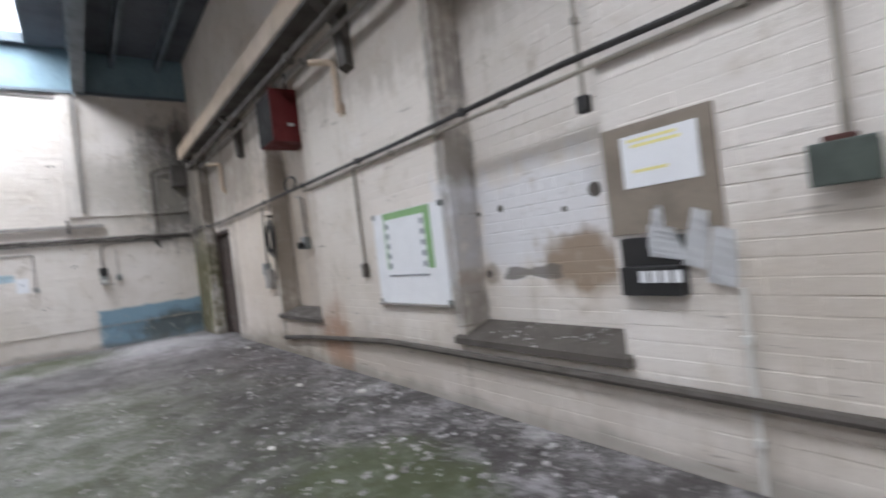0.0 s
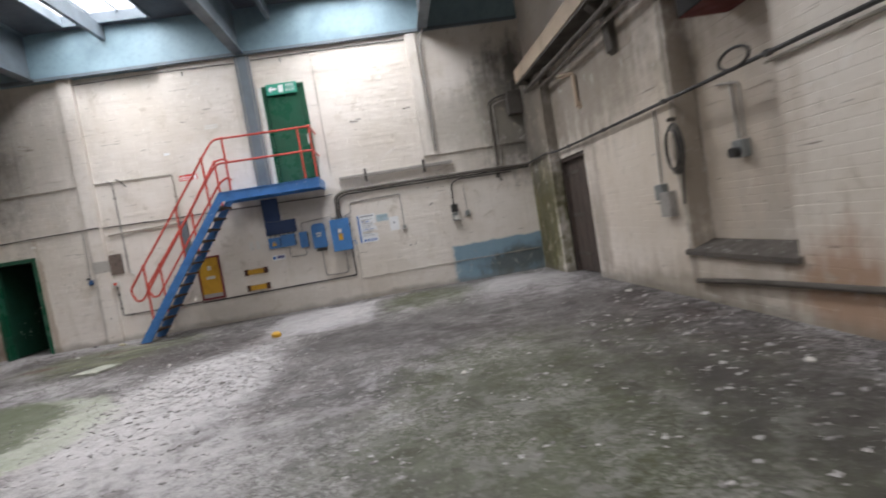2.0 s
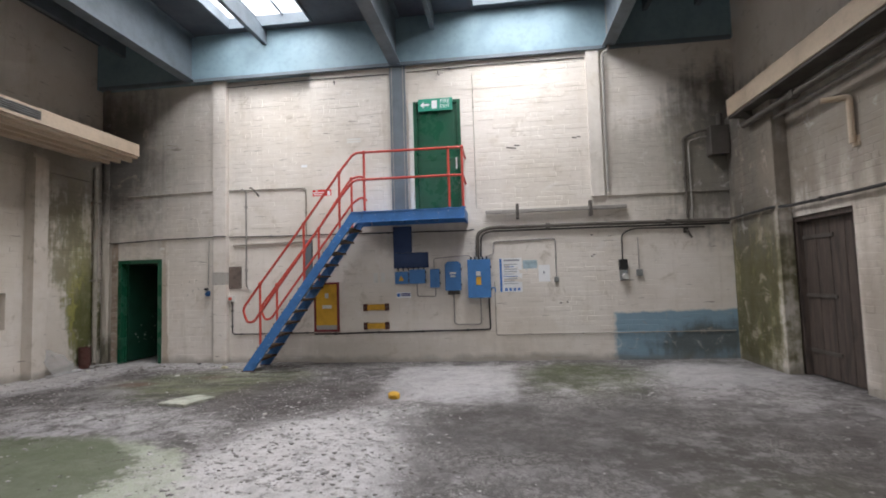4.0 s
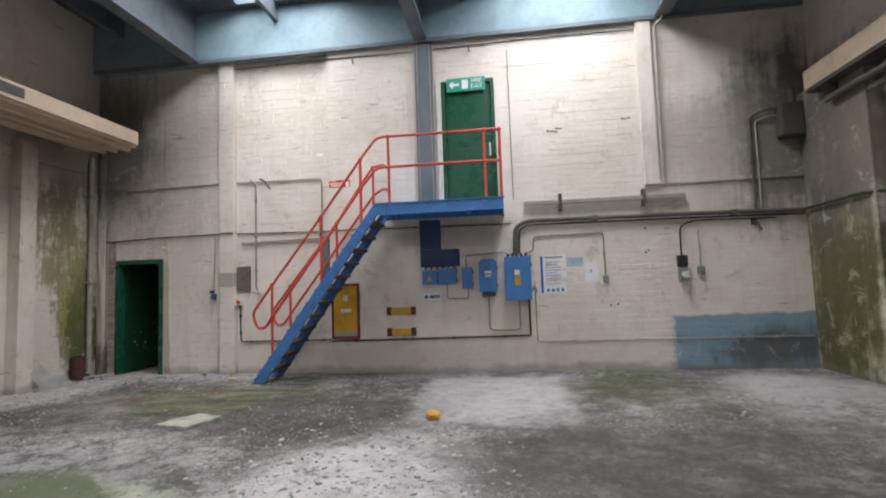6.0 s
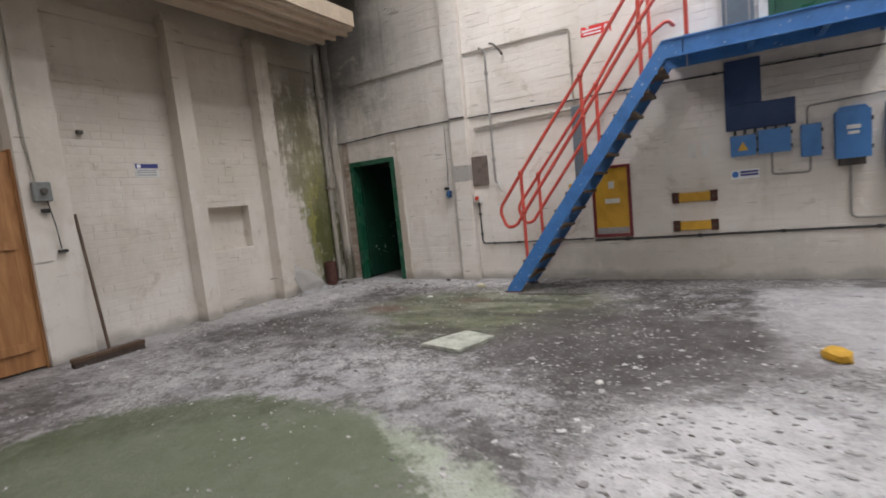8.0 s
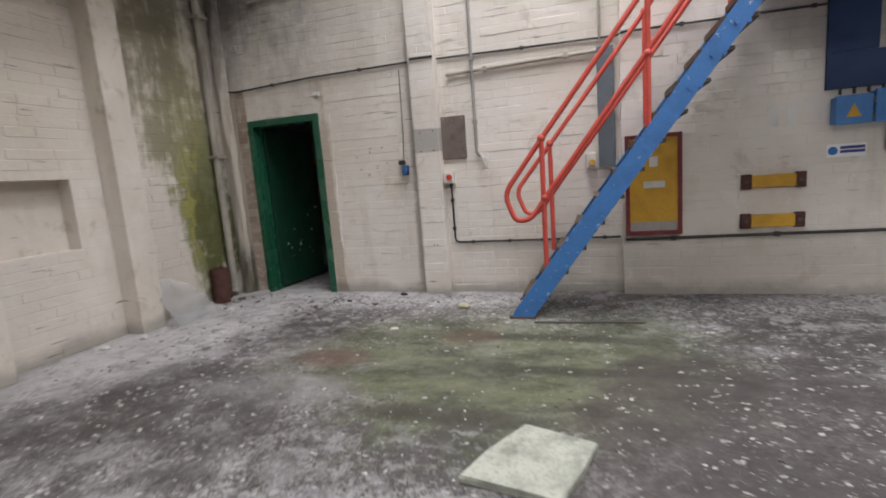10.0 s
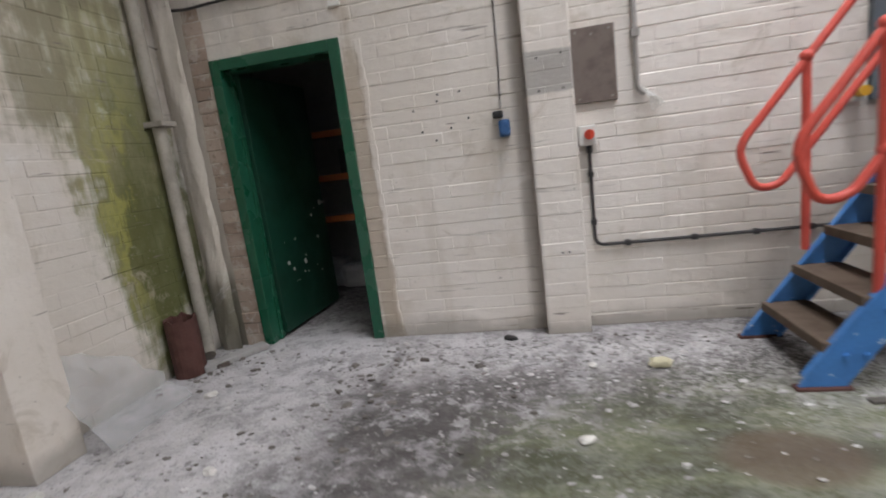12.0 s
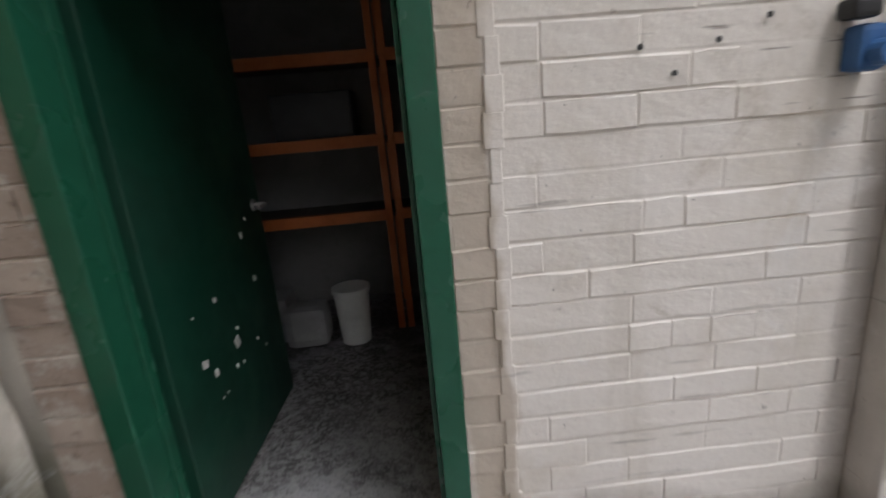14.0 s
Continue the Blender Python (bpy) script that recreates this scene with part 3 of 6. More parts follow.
def pierced(axis, near, far, u0, u1, v0, v1, holes=()):
    """A slab across axis from near to far, over u0..u1 and v0..v1 in the other axes, with rectangular holes through it."""
    us = sorted({u0, u1, *(h[i] for h in holes for i in (0, 1) if u0 < h[i] < u1)})
    vs = sorted({v0, v1, *(h[i] for h in holes for i in (2, 3) if v0 < h[i] < v1)})

    def at(u, v, w):
        return {"x": (w, u, v), "y": (u, w, v), "z": (u, v, w)}[axis]

    def solid(i, j):
        if not (0 <= i < len(us) - 1 and 0 <= j < len(vs) - 1):
            return False
        u, v = (us[i] + us[i + 1]) / 2, (vs[j] + vs[j + 1]) / 2
        return not any(h[0] < u < h[1] and h[2] < v < h[3] for h in holes)

    bm = bmesh.new()
    vert = {}

    def vx(i, j, w):
        key = (i, j, w)
        if key not in vert:
            vert[key] = bm.verts.new(at(us[i], vs[j], w))
        return vert[key]

    for i in range(len(us) - 1):
        for j in range(len(vs) - 1):
            if not solid(i, j):
                continue
            for w in (near, far):
                bm.faces.new((vx(i, j, w), vx(i + 1, j, w), vx(i + 1, j + 1, w), vx(i, j + 1, w)))
            for (di, dj), (a, b) in {(-1, 0): ((i, j), (i, j + 1)), (1, 0): ((i + 1, j), (i + 1, j + 1)), (0, -1): ((i, j), (i + 1, j)), (0, 1): ((i, j + 1), (i + 1, j + 1))}.items():
                if not solid(i + di, j + dj):
                    bm.faces.new((vx(*a, near), vx(*b, near), vx(*b, far), vx(*a, far)))
    return bm


def structure(name, label, category):
    return thing(name, (0, 0, 0), label, category, kind="structure")


floor = solo("floor", pierced("z", -0.3, 0.0, -10.6, 3.3, YS - 0.4, 15.6), M_FLOOR, "stained grey concrete floor with algae, dust and worn green paint", "floor", kind="structure")

HOLES_ROOF = [(a, b, c, d) for a, b, c, d in SKYLIGHTS]
ceiling = solo("ceiling", pierced("z", ZROOF, ZROOF + 0.22, -10.6, 3.3, YS - 0.4, 13.4, HOLES_ROOF), M_ROOF, "dark grey boarded flat roof with skylight openings", "ceiling", kind="structure")

NDOOR = (-9.21, -8.27, -0.01, 2.045)
UDOOR = (-3.11, -2.23, 2.66, 4.80)
north = structure("wall_north", "limewashed brick end wall, grimy cream with blue paint low down", "wall")
part("bay_wall", pierced("y", YBAY, 13.22, -10.1, -5.10, 0, ZTOP, [NDOOR]), M_BACK, north)
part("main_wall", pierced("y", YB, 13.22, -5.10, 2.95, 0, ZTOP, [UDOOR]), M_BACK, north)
part("pier", box(-7.12, -6.845, YB, YBAY, 0, ZTOP, 0.008), M_BACK, north)
part("pier", box(0.05, 0.275, YB - 0.07, YB, 2.85, ZTOP, 0.008), M_BACK, north)
b = bmesh.new()
bmesh.ops.create_grid(b, x_segments=10, y_segments=150, size=0.5)
for v in b.verts:
    u, w = v.co.x + 0.5, (v.co.y + 0.5) * ZTOP
    rough = 0.022 * noise.noise(Vector((u * 2, w * 3.1, 4.0))) + 0.010 * noise.noise(Vector((u * 7, w * 14, 9.0)))
    edge = 0.02 * abs(u - 0.5) ** 3 * 8
    v.co = Vector((-9.525 + 0.155 * u + 0.012 * noise.noise(Vector((w * 5, u, 2.0))), 12.835 + edge + rough, w))
bmesh.ops.solidify(b, geom=b.faces[:], thickness=-0.07)
part("corner_pier", b, M_BACK, north, "bare patchy plaster beside the doorway", True)
for i in range(24):
    z = 0.02 + i * 0.083
    part("plaster_bead", box(-8.165 + 0.008 * math.sin(i * 2.1), -8.125 + 0.007 * math.sin(i * 1.3 + 1), YBAY - 0.009 - 0.002 * math.sin(i), YBAY, z, z + 0.085, 0.003), M_BACK, north)
part("ledge", box(0.275, 2.36, YB - 0.035, YB, 2.85, 2.91, 0.006), M_BACK, north)

band = structure("trim_blue_band", "pale blue painted boarding above the end wall", "boarding")
part("board", box(-10.1, 2.95, 12.76, 13.22, ZTOP + 0.004, ZROOF - 0.004), M_BLUEBAND, band)
part("angle_iron", box(-9.5, 2.5, 12.70, 12.76, ZTOP - 0.03, ZTOP + 0.035, 0.004), M_BEAM, band, "dark steel angle")

REC = [(1.53, 2.99, 0.56, 4.3), (5.93, 7.42, 0.56, 4.3), (-3.5, -2.0, 0.56, 4.3)]
EDOOR = (10.20, 11.45, -0.01, 2.20)
east = structure("wall_east", "limewashed brick side wall with bricked-up window recesses", "wall")
part("face_wall", pierced("x", XR, 2.81, YS, 13.2, 0, ZROOF, REC + [EDOOR]), M_RIGHT, east)
part("back_wall", box(2.81, 3.05, YS, 13.2, 0, ZROOF), M_RIGHT, east)
part("corner_pier", box(2.35, XR, 11.40, YB, 0, 4.1, 0.012), M_RIGHT, east, "mossy green brick pier")
for ra, rb, rc, rd in REC:
    part("sill", prism([(2.50, 0.53), (2.809, 0.53), (2.809, 0.68), (2.50, 0.58)], "y", ra - 0.04, rb + 0.10), M_DARKPIPE, east, "dirty sloping sill strewn with flakes")

NICHE = (10.34, 11.02, 0.865, 1.465)
west = structure("wall_west", "limewashed brick side wall with piers, mossy by the corner", "wall")
part("face_wall", pierced("x", XL, XL - 0.15, YS, 13.2, 0, ZROOF, [NICHE]), M_LEFT, west)
part("back_wall", box(XL - 0.40, XL - 0.15, YS, 13.2, 0, ZROOF), M_LEFT, west)
for pa, pb in ((8.31, 8.72), (10.02, 10.24), (11.30, 11.56), (6.0, 6.3), (3.6, 4.0)):
    part("pier", box(XL, XL + 0.20, pa, pb, 0, 3.78, 0.01), M_LEFT, west)
    part("pier_cap", prism([(pa - 0.0, 3.78), (pb, 3.78), (pb, 3.86), (pa, 3.86)], "x", XL, XL + 0.15), M_LEFT, west)
for pa, pb in ((8.72, 10.02), (10.24, 11.30), (11.56, 12.6)):
    part("string_course", box(XL, XL + 0.05, pa, pb, 3.60, 3.74, 0.01), M_LEFT, west)
# unseen south end, added so that no sky light leaks in
solo("wall_south", box(-10.1, 3.05, YS - 0.3, YS, 0, ZROOF), M_LEFT, "unseen plain limewashed wall added to close the hall", "wall", kind="structure")

# store room behind the green doorway
room = structure("wall_store_room", "dingy unlit store room walls", "wall")
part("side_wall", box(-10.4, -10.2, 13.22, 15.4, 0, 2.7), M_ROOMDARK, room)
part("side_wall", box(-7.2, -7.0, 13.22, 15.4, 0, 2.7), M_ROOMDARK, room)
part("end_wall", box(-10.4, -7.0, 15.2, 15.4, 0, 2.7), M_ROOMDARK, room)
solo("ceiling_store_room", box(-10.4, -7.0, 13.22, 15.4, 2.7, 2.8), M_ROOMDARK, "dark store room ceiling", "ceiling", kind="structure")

# roof steel
for i, bx in enumerate(BEAMS):
    g = thing("roof_beam", (bx, 3, ZTOP), "deep blue-grey painted steel roof beam", "beam", "roof beams")
    part("web", box(bx - 0.02, bx + 0.02, YS, 12.75, ZTOP + 0.03, ZROOF), M_BEAM, g)
    part("bottom_flange", box(bx - 0.11, bx + 0.11, YS, 12.75, ZTOP, ZTOP + 0.03, 0.004), M_BEAM, g)
    part("top_flange", box(bx - 0.11, bx + 0.11, YS, 12.75, ZROOF - 0.03, ZROOF - 0.002), M_BEAM, g)
for jx in (-9.0, -6.0, -2.7, 1.12, 2.0):
    solo("roof_joist", box(jx - 0.04, jx + 0.04, YS, 12.75, 6.14, ZROOF - 0.002, 0.005), M_BEAM, "grey painted roof joist under the boarding", "joist", "roof joists")
for cy in (8.4, 2.9, -2.9):
    solo("roof_cross_beam", box(-9.5, 2.5, cy - 0.09, cy + 0.09, 6.0, ZROOF - 0.003, 0.005), M_BEAM, "blue-grey painted cross beam under the roof", "beam", "cross beams")
for n, (a, b, c, d) in enumerate(SKYLIGHTS):
    g = thing("window_skylight", (a, c, ZROOF), "bright wired-glass skylight in a steel frame", "skylight", "skylights", "structure")
    f = pierced("z", ZROOF - 0.03, ZROOF + 0.20, a - 0.04, b + 0.04, c - 0.04, d + 0.04, [(a + 0.005, b - 0.005, c + 0.005, d - 0.005)])
    part("frame_kerb", f, M_BEAM, g)
    for j in range(1, 3):
        x = a + (b - a) * j / 3
        part("glazing_bar", box(x - 0.012, x + 0.012, c, d, ZROOF + 0.13, ZROOF + 0.17), M_BEAM, g)
    pane = part("pane", box(a + 0.005, b - 0.005, c + 0.005, d - 0.005, ZROOF + 0.172, ZROOF + 0.178), M_GLASS, g)
    pane.visible_shadow = False

# columns on the end wall
col = thing("steel_column", (-3.39, 12.78, 2.66), "blue-grey painted steel column against the wall", "column")
part("flange", box(-3.54, -3.24, 12.745, 12.765, 0.0 + 2.66, ZTOP, 0.003), M_BEAM, col)
part("web", box(-3.40, -3.38, 12.765, YB, 2.66, ZTOP), M_BEAM, col)
for x in (-3.50, -3.285):
    part("rib", box(x - 0.008, x + 0.008, 12.735, 12.745, 2.66, ZTOP), M_CONDUIT, col)
cap = thing("roof_strut", (0.45, 12.6, 5.4), "thin steel pipe hanging from the roof", "pipe")
part("pipe", tube([(0.44, 12.66, ZROOF - 0.2), (0.44, 12.66, 5.45), (0.335, 12.71, 5.40), (0.32, 12.71, 2.92)], 0.022, 8, 0.05), M_CONDUIT, cap)

# crane beams along both side walls
g = thing("crane_beam", (2.1, 3, 3.9), "cream painted crane beam on wall brackets, underside coloured dark for shade", "beam", "crane beams")
part("face_plate", box(2.15, 2.19, YS, 12.25, 3.97, 4.24, 0.006), M_CREAM, g)
part("top_plate", box(2.19, XR, YS, 12.25, 4.20, 4.24), M_CREAM, g)
# the dark colour here stands for shade under the beam
part("soffit", box(2.17, 2.47, YS, 12.25, 3.93, 3.97), M_DARKSTEEL_SHADE, g, "steel underside coloured dark for its shade")
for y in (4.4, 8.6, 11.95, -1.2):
    br = part("bracket", prism([(2.22, 3.93), (XR, 3.93), (XR, 3.25), (2.47, 3.30), (2.43, 3.75)], "y", y - 0.09, y + 0.09), M_DARKSTEEL_SHADE, g)
g = thing("crane_beam", (-8.5, 3, 3.9), "cream painted crane beam with a ribbed underside", "beam", "crane beams")
part("face_plate", box(-8.36, -8.32, YS, 12.35, 3.97, 4.20, 0.006), M_CREAM, g)
part("top_plate", box(XL, -8.36, YS, 12.35, 4.16, 4.20), M_CREAM, g)
part("soffit", box(-9.3, -8.36, YS, 12.35, 3.93, 3.97), M_CREAM, g)
for x in (-8.48, -8.72, -8.95):
    part("rib", box(x - 0.03, x + 0.03, YS, 12.33, 3.86, 3.93, 0.006), M_CREAM, g)
part("louvre", box(-8.325, -8.312, 9.0, 10.35, 4.02, 4.16, 0.003), M_GREYBOX, g, "dark grey louvred panel")
for i in range(4):
    part("slat", box(-8.316, -8.304, 9.02, 10.33, 4.035 + i * 0.032, 4.047 + i * 0.032), M_DARKSTEEL_SHADE, g)

# ---- doors ----
g = thing("door_1", (-8.74, 12.92, 0), "open dark green door and frame, chipped white, dark room behind", "door", kind="structure")
part("frame_post", box(-9.21, -9.135, 12.90, 13.10, 0, 2.045, 0.006), M_GREEN, g)
part("frame_post", box(-8.345, -8.27, 12.90, 13.10, 0, 2.045, 0.006), M_GREEN, g)
part("frame_head", box(-9.135, -8.345, 12.90, 13.10, 1.97, 2.045, 0.006), M_GREEN, g)
for x in (-9.128, -8.352):
    part("door_stop", box(x - 0.007, x + 0.007, 13.00, 13.035, 0, 1.97, 0.003), M_GREEN, g)
part("lining", box(-9.21, -9.19, 13.10, 13.22, 0, 2.045), M_GREEN, g)
leaf = part("leaf", box(-9.108, -9.066, 13.06, 13.95, 0.03, 1.965, 0.005, turn=pose(0, 0, 0, 0, 0, -4)), M_LEAF_SHADED, g)
random.seed(4)
for i in range(15):
    y, z = 13.2 + random.random() * 0.6, 0.35 + random.random() ** 1.4 * 0.7
    s = 0.003 + random.random() ** 3 * 0.013
    x = -9.065 + (y - 13.505) * 0.07
    part("paint_chip", box(x - 0.002, x + 0.003, y - s, y + s, z - s * 1.2, z + s * 1.2, 0.001, turn=pose(0, 0, 0, random.random() * 90, 0, -4)), M_PLASTER, g)
h = part("handle_rose", drum((-9.035, 13.87, 0.96), 0.025, 0.012, 14, "x"), M_CONDUIT, g, "dull metal handle")
part("handle_lever", tube([(-9.03, 13.87, 0.96), (-8.985, 13.87, 0.96), (-8.985, 13.77, 0.96)], 0.008, 8, 0.02), M_CONDUIT, h)

g = thing("door_2", (-2.67, 12.8, 2.66), "closed dark green fire door on the landing", "door", kind="structure")
part("frame_post", box(-3.11, -3.05, 12.775, 12.95, 2.66, 4.80, 0.005), M_GREEN, g)
part("frame_post", box(-2.29, -2.23, 12.775, 12.95, 2.66, 4.80, 0.005), M_GREEN, g)
part("frame_head", box(-3.05, -2.29, 12.775, 12.95, 4.74, 4.80, 0.005), M_GREEN, g)
leaf2 = part("leaf", box(-3.045, -2.295, 12.815, 12.86, 2.67, 4.735, 0.004), M_GREEN, g)
part("backing", box(-3.05, -2.29, 12.97, 13.05, 2.66, 4.74), M_BLACK, g)
for z0, z1 in ((2.80, 3.55), (3.68, 4.62)):
    for x0, x1 in ((-2.98, -2.71), (-2.63, -2.36)):
        part("panel", box(x0, x1, 12.809, 12.816, z0, z1, 0.004), M_GREEN, leaf2)
part("push_plate", box(-2.345, -2.315, 12.806, 12.816, 3.50, 3.72, 0.003), M_OFFWHITE, leaf2, "pale metal door handle plate")
part("notice", box(-2.50, -2.40, 12.811, 12.816, 3.72, 3.78, 0.001), M_OFFWHITE, leaf2, "small pale notice")

g = thing("door_3", (2.6, 10.8, 0), "closed dark weathered boarded door in a recess", "door", kind="structure")
part("frame_post", box(2.58, 2.80, 10.20, 10.26, 0, 2.20, 0.005), M_DARKWOOD, g)
part("frame_post", box(2.58, 2.80, 11.39, 11.45, 0, 2.20, 0.005), M_DARKWOOD, g)
part("frame_head", box(2.58, 2.80, 10.26, 11.39, 2.13, 2.20, 0.005), M_DARKWOOD, g)
for i in range(8):
    y = 10.262 + i * 0.141
    part("board", box(2.66 + 0.004 * (i % 2), 2.70, y + 0.003, y + 0.138, 0.02, 2.125, 0.004), M_DARKWOOD, g)
for z in (0.35, 1.1, 1.9):
    part("strap_hinge", box(2.645, 2.66, 10.75, 11.38, z - 0.025, z + 0.025, 0.003), M_DARKSTEEL_SHADE, g)

g = thing("door_4", (XL, 7.8, 0), "orange-brown plywood door in the side wall", "door", kind="structure")
part("sheet", box(XL, XL + 0.12, 7.02, 8.29, 0.02, 2.135, 0.004), M_PLY, g)
part("batten", box(XL + 0.12, XL + 0.145, 7.10, 8.22, 1.20, 1.29, 0.004), M_PLY, g)
part("batten", box(XL + 0.12, XL + 0.145, 7.10, 8.22, 0.20, 0.29, 0.004), M_PLY, g)
part("edge_strip", box(XL, XL + 0.15, 8.29, 8.31, 0.0, 2.16, 0.003), M_PLY, g)

# ---- staircase ----
st = thing("staircase", (-5.0, 12.4, 0), "steep blue steel staircase with landing and worn brown treads", "staircase")
X0, X1, ZL = -6.03, -4.09, 2.66
SL = (ZL - 0.06) / (X1 - X0)
YF, YK = 11.985, 12.60


def stringer(y):
    return prism([(X0 - 0.03, 0), (X0 + 0.155, 0), (-4.06, ZL - 0.18), (-3.90, ZL - 0.18), (-3.90, ZL + 0.002), (X1, ZL + 0.002), (X0, 0.06)], "y", y - 0.006, y + 0.006)


for y, lip in ((YF, 0.035), (YK, -0.035)):
    s = part("stringer", stringer(y), M_STAIRBLUE, st)
    top = prism([(X0, 0.05), (X0, 0.062), (X1, ZL + 0.004), (X1 + 0.008, ZL - 0.008)], "y", min(y, y + lip), max(y, y + lip))
    part("flange", top, M_STAIRBLUE, s)
    low = prism([(X0 + 0.155, 0.0), (X0 + 0.143, 0.0), (-4.06, ZL - 0.168), (-4.06, ZL - 0.18)], "y", min(y, y + lip), max(y, y + lip))
    part("flange", low, M_STAIRBLUE, s)
    part("foot_plate", box(X0 - 0.04, X0 + 0.18, y - 0.03, y + 0.03, 0.0, 0.012, 0.003), M_RUST, st, "rusty foot plate")
NT = 12
for i in range(NT):
    z = 0.205 + 0.2 * i
    x = X0 + 0.07 + (z - 0.194) / SL
    t = part("tread", box(x, x + 0.23, YF + 0.008, YK - 0.008, z - 0.032, z, 0.006), M_TREAD, st, "worn brown tread")
    part("nosing", box(x - 0.004, x + 0.02, YF + 0.01, YK - 0.01, z - 0.045, z + 0.003, 0.003), M_TREAD, t)
    for yb in (YF - 0.006, ):
        for dx in (0.08, 0.16):
            part("bolt", drum((x + dx, yb - 0.006, z - 0.055), 0.016, 0.018, 6, "y"), M_STAIRBLUE, st)
part("landing_plate", box(X1 + 0.005, -2.15, YF - 0.02, YB - 0.01, ZL - 0.012, ZL + 0.004, 0.002), M_STAIRBLUE, st)
part("landing_edge", box(X1 + 0.2, -2.15, YF - 0.006, YF + 0.006, ZL - 0.18, ZL - 0.012), M_STAIRBLUE, st)
part("landing_edge", box(-2.162, -2.15, YF + 0.006, YB - 0.01, ZL - 0.18, ZL - 0.012), M_STAIRBLUE, st)
part("landing_edge", box(X1 + 0.2, -2.162, YK, YK + 0.012, ZL - 0.18, ZL - 0.012), M_STAIRBLUE, st)
part("landing_lip", box(X1 + 0.2, -2.15, YF - 0.03, YF - 0.006, ZL - 0.185, ZL - 0.17, 0.002), M_STAIRBLUE, st)
for x in (-3.3, -2.7):
    part("bearer", box(x - 0.03, x + 0.03, YF + 0.01, YK, ZL - 0.15, ZL - 0.012), M_STAIRBLUE, st)
part("wall_brace", box(-2.20, -2.16, YK + 0.02, YB - 0.002, ZL - 0.18, ZL - 0.02), M_STAIRBLUE, st)

R = 0.021


def joint(x, y, z, parent, axis="y"):
    b = bmesh.new()
    bmesh.ops.create_uvsphere(b, u_segments=10, v_segments=8, radius=0.034, matrix=Matrix.Translation((x, y, z)))
    return part("ball_joint", b, M_RAIL, parent, smooth=True)


yf = YF + 0.02
rail = thing("handrail", (-4, yf, 0.3), "red painted tubular handrail along stairs and landing", "handrail", "handrails")
top_line = [(-2.17, YB - 0.02, 3.68), (-2.17, yf, 3.68), (-4.03, yf, 3.69), (-4.30, yf, 3.36), (-4.94, yf, 2.51), (-5.75, yf, 1.48), (-6.07, yf, 1.06), (-5.98, yf, 0.83), (-5.86, yf, 0.84), (-5.735, yf, 1.01), (-4.96, yf, 2.03), (-4.31, yf, 2.90), (-4.04, yf, 3.22), (-2.17, yf, 3.21), (-2.17, YB - 0.02, 3.21)]
part("tube", tube(top_line, R, 10, 0.10), M_RAIL, rail, smooth=True)
for x, z0, z1 in ((-5.745, 0.40, 1.49), (-4.945, 1.45, 2.50), (-4.30, 2.30, 3.36), (-3.855, ZL, 3.69), (-2.40, ZL, 3.68), (-2.17, ZL, 3.68)):
    p = part("post", tube([(x, yf, z0), (x, yf, z1)], R, 10), M_RAIL, rail, smooth=True)
    if z0 > 2.6:
        part("base_flange", box(x - 0.035, x + 0.035, yf - 0.035, yf + 0.035, z0 - 0.01, z0 + 0.012, 0.003), M_STAIRBLUE, p)
    joint(x, yf, z1, rail)
for x, z in ((-5.737, 1.014), (-4.945, 2.03), (-4.30, 2.91), (-3.855, 3.21), (-2.40, 3.21)):
    joint(x, yf, z, rail)
yk = YK + 0.012
rail = thing("handrail", (-5, yk, 0.3), "red painted tubular handrail on the wall side of the stairs", "handrail", "handrails")
part("tube", tube([(-4.02, yk + 0.1, 3.36), (-4.08, yk, 3.42), (-4.28, yk, 3.38), (-4.91, yk, 2.48), (-5.73, yk, 1.46), (-6.06, yk, 1.05), (-5.97, yk, 0.83), (-5.85, yk, 0.84), (-5.70, yk, 1.05), (-4.92, yk, 2.06), (-4.25, yk, 2.93), (-4.08, yk, 3.03), (-4.02, yk + 0.1, 2.98)], R, 10, 0.09), M_RAIL, rail, smooth=True)
for x, z0, z1 in ((-5.73, 0.48, 1.47), (-4.91, 1.52, 2.48), (-4.27, 2.36, 3.38)):
    part("post", tube([(x, yk, z0), (x, yk, z1)], R, 10), M_RAIL, rail, smooth=True)
    joint(x, yk, z1, rail)

# ---- things on the end wall ----
F = YB  # face of the end wall


def run(name, pts, r, material, label, category, bend=0.05, group="", clips=0.0, sides=8):
    """A pipe or cable along a wall, with clips every so often."""
    g = thing(name, pts[0], label, category, group)
    part("pipe", tube(pts, r, sides, bend), material, g, smooth=True)
    if clips:
        for a, b in zip(pts, pts[1:]):
            a, b = Vector(a), Vector(b)
            n = int((b - a).length / clips)
            for i in range(n):
                p = a.lerp(b, (i + 0.5) / n)
                s = r + 0.006
                part("clip", box(p.x - s, p.x + s, p.y - s, p.y + s, p.z - s, p.z + s, 0.002), material, g)
    return g


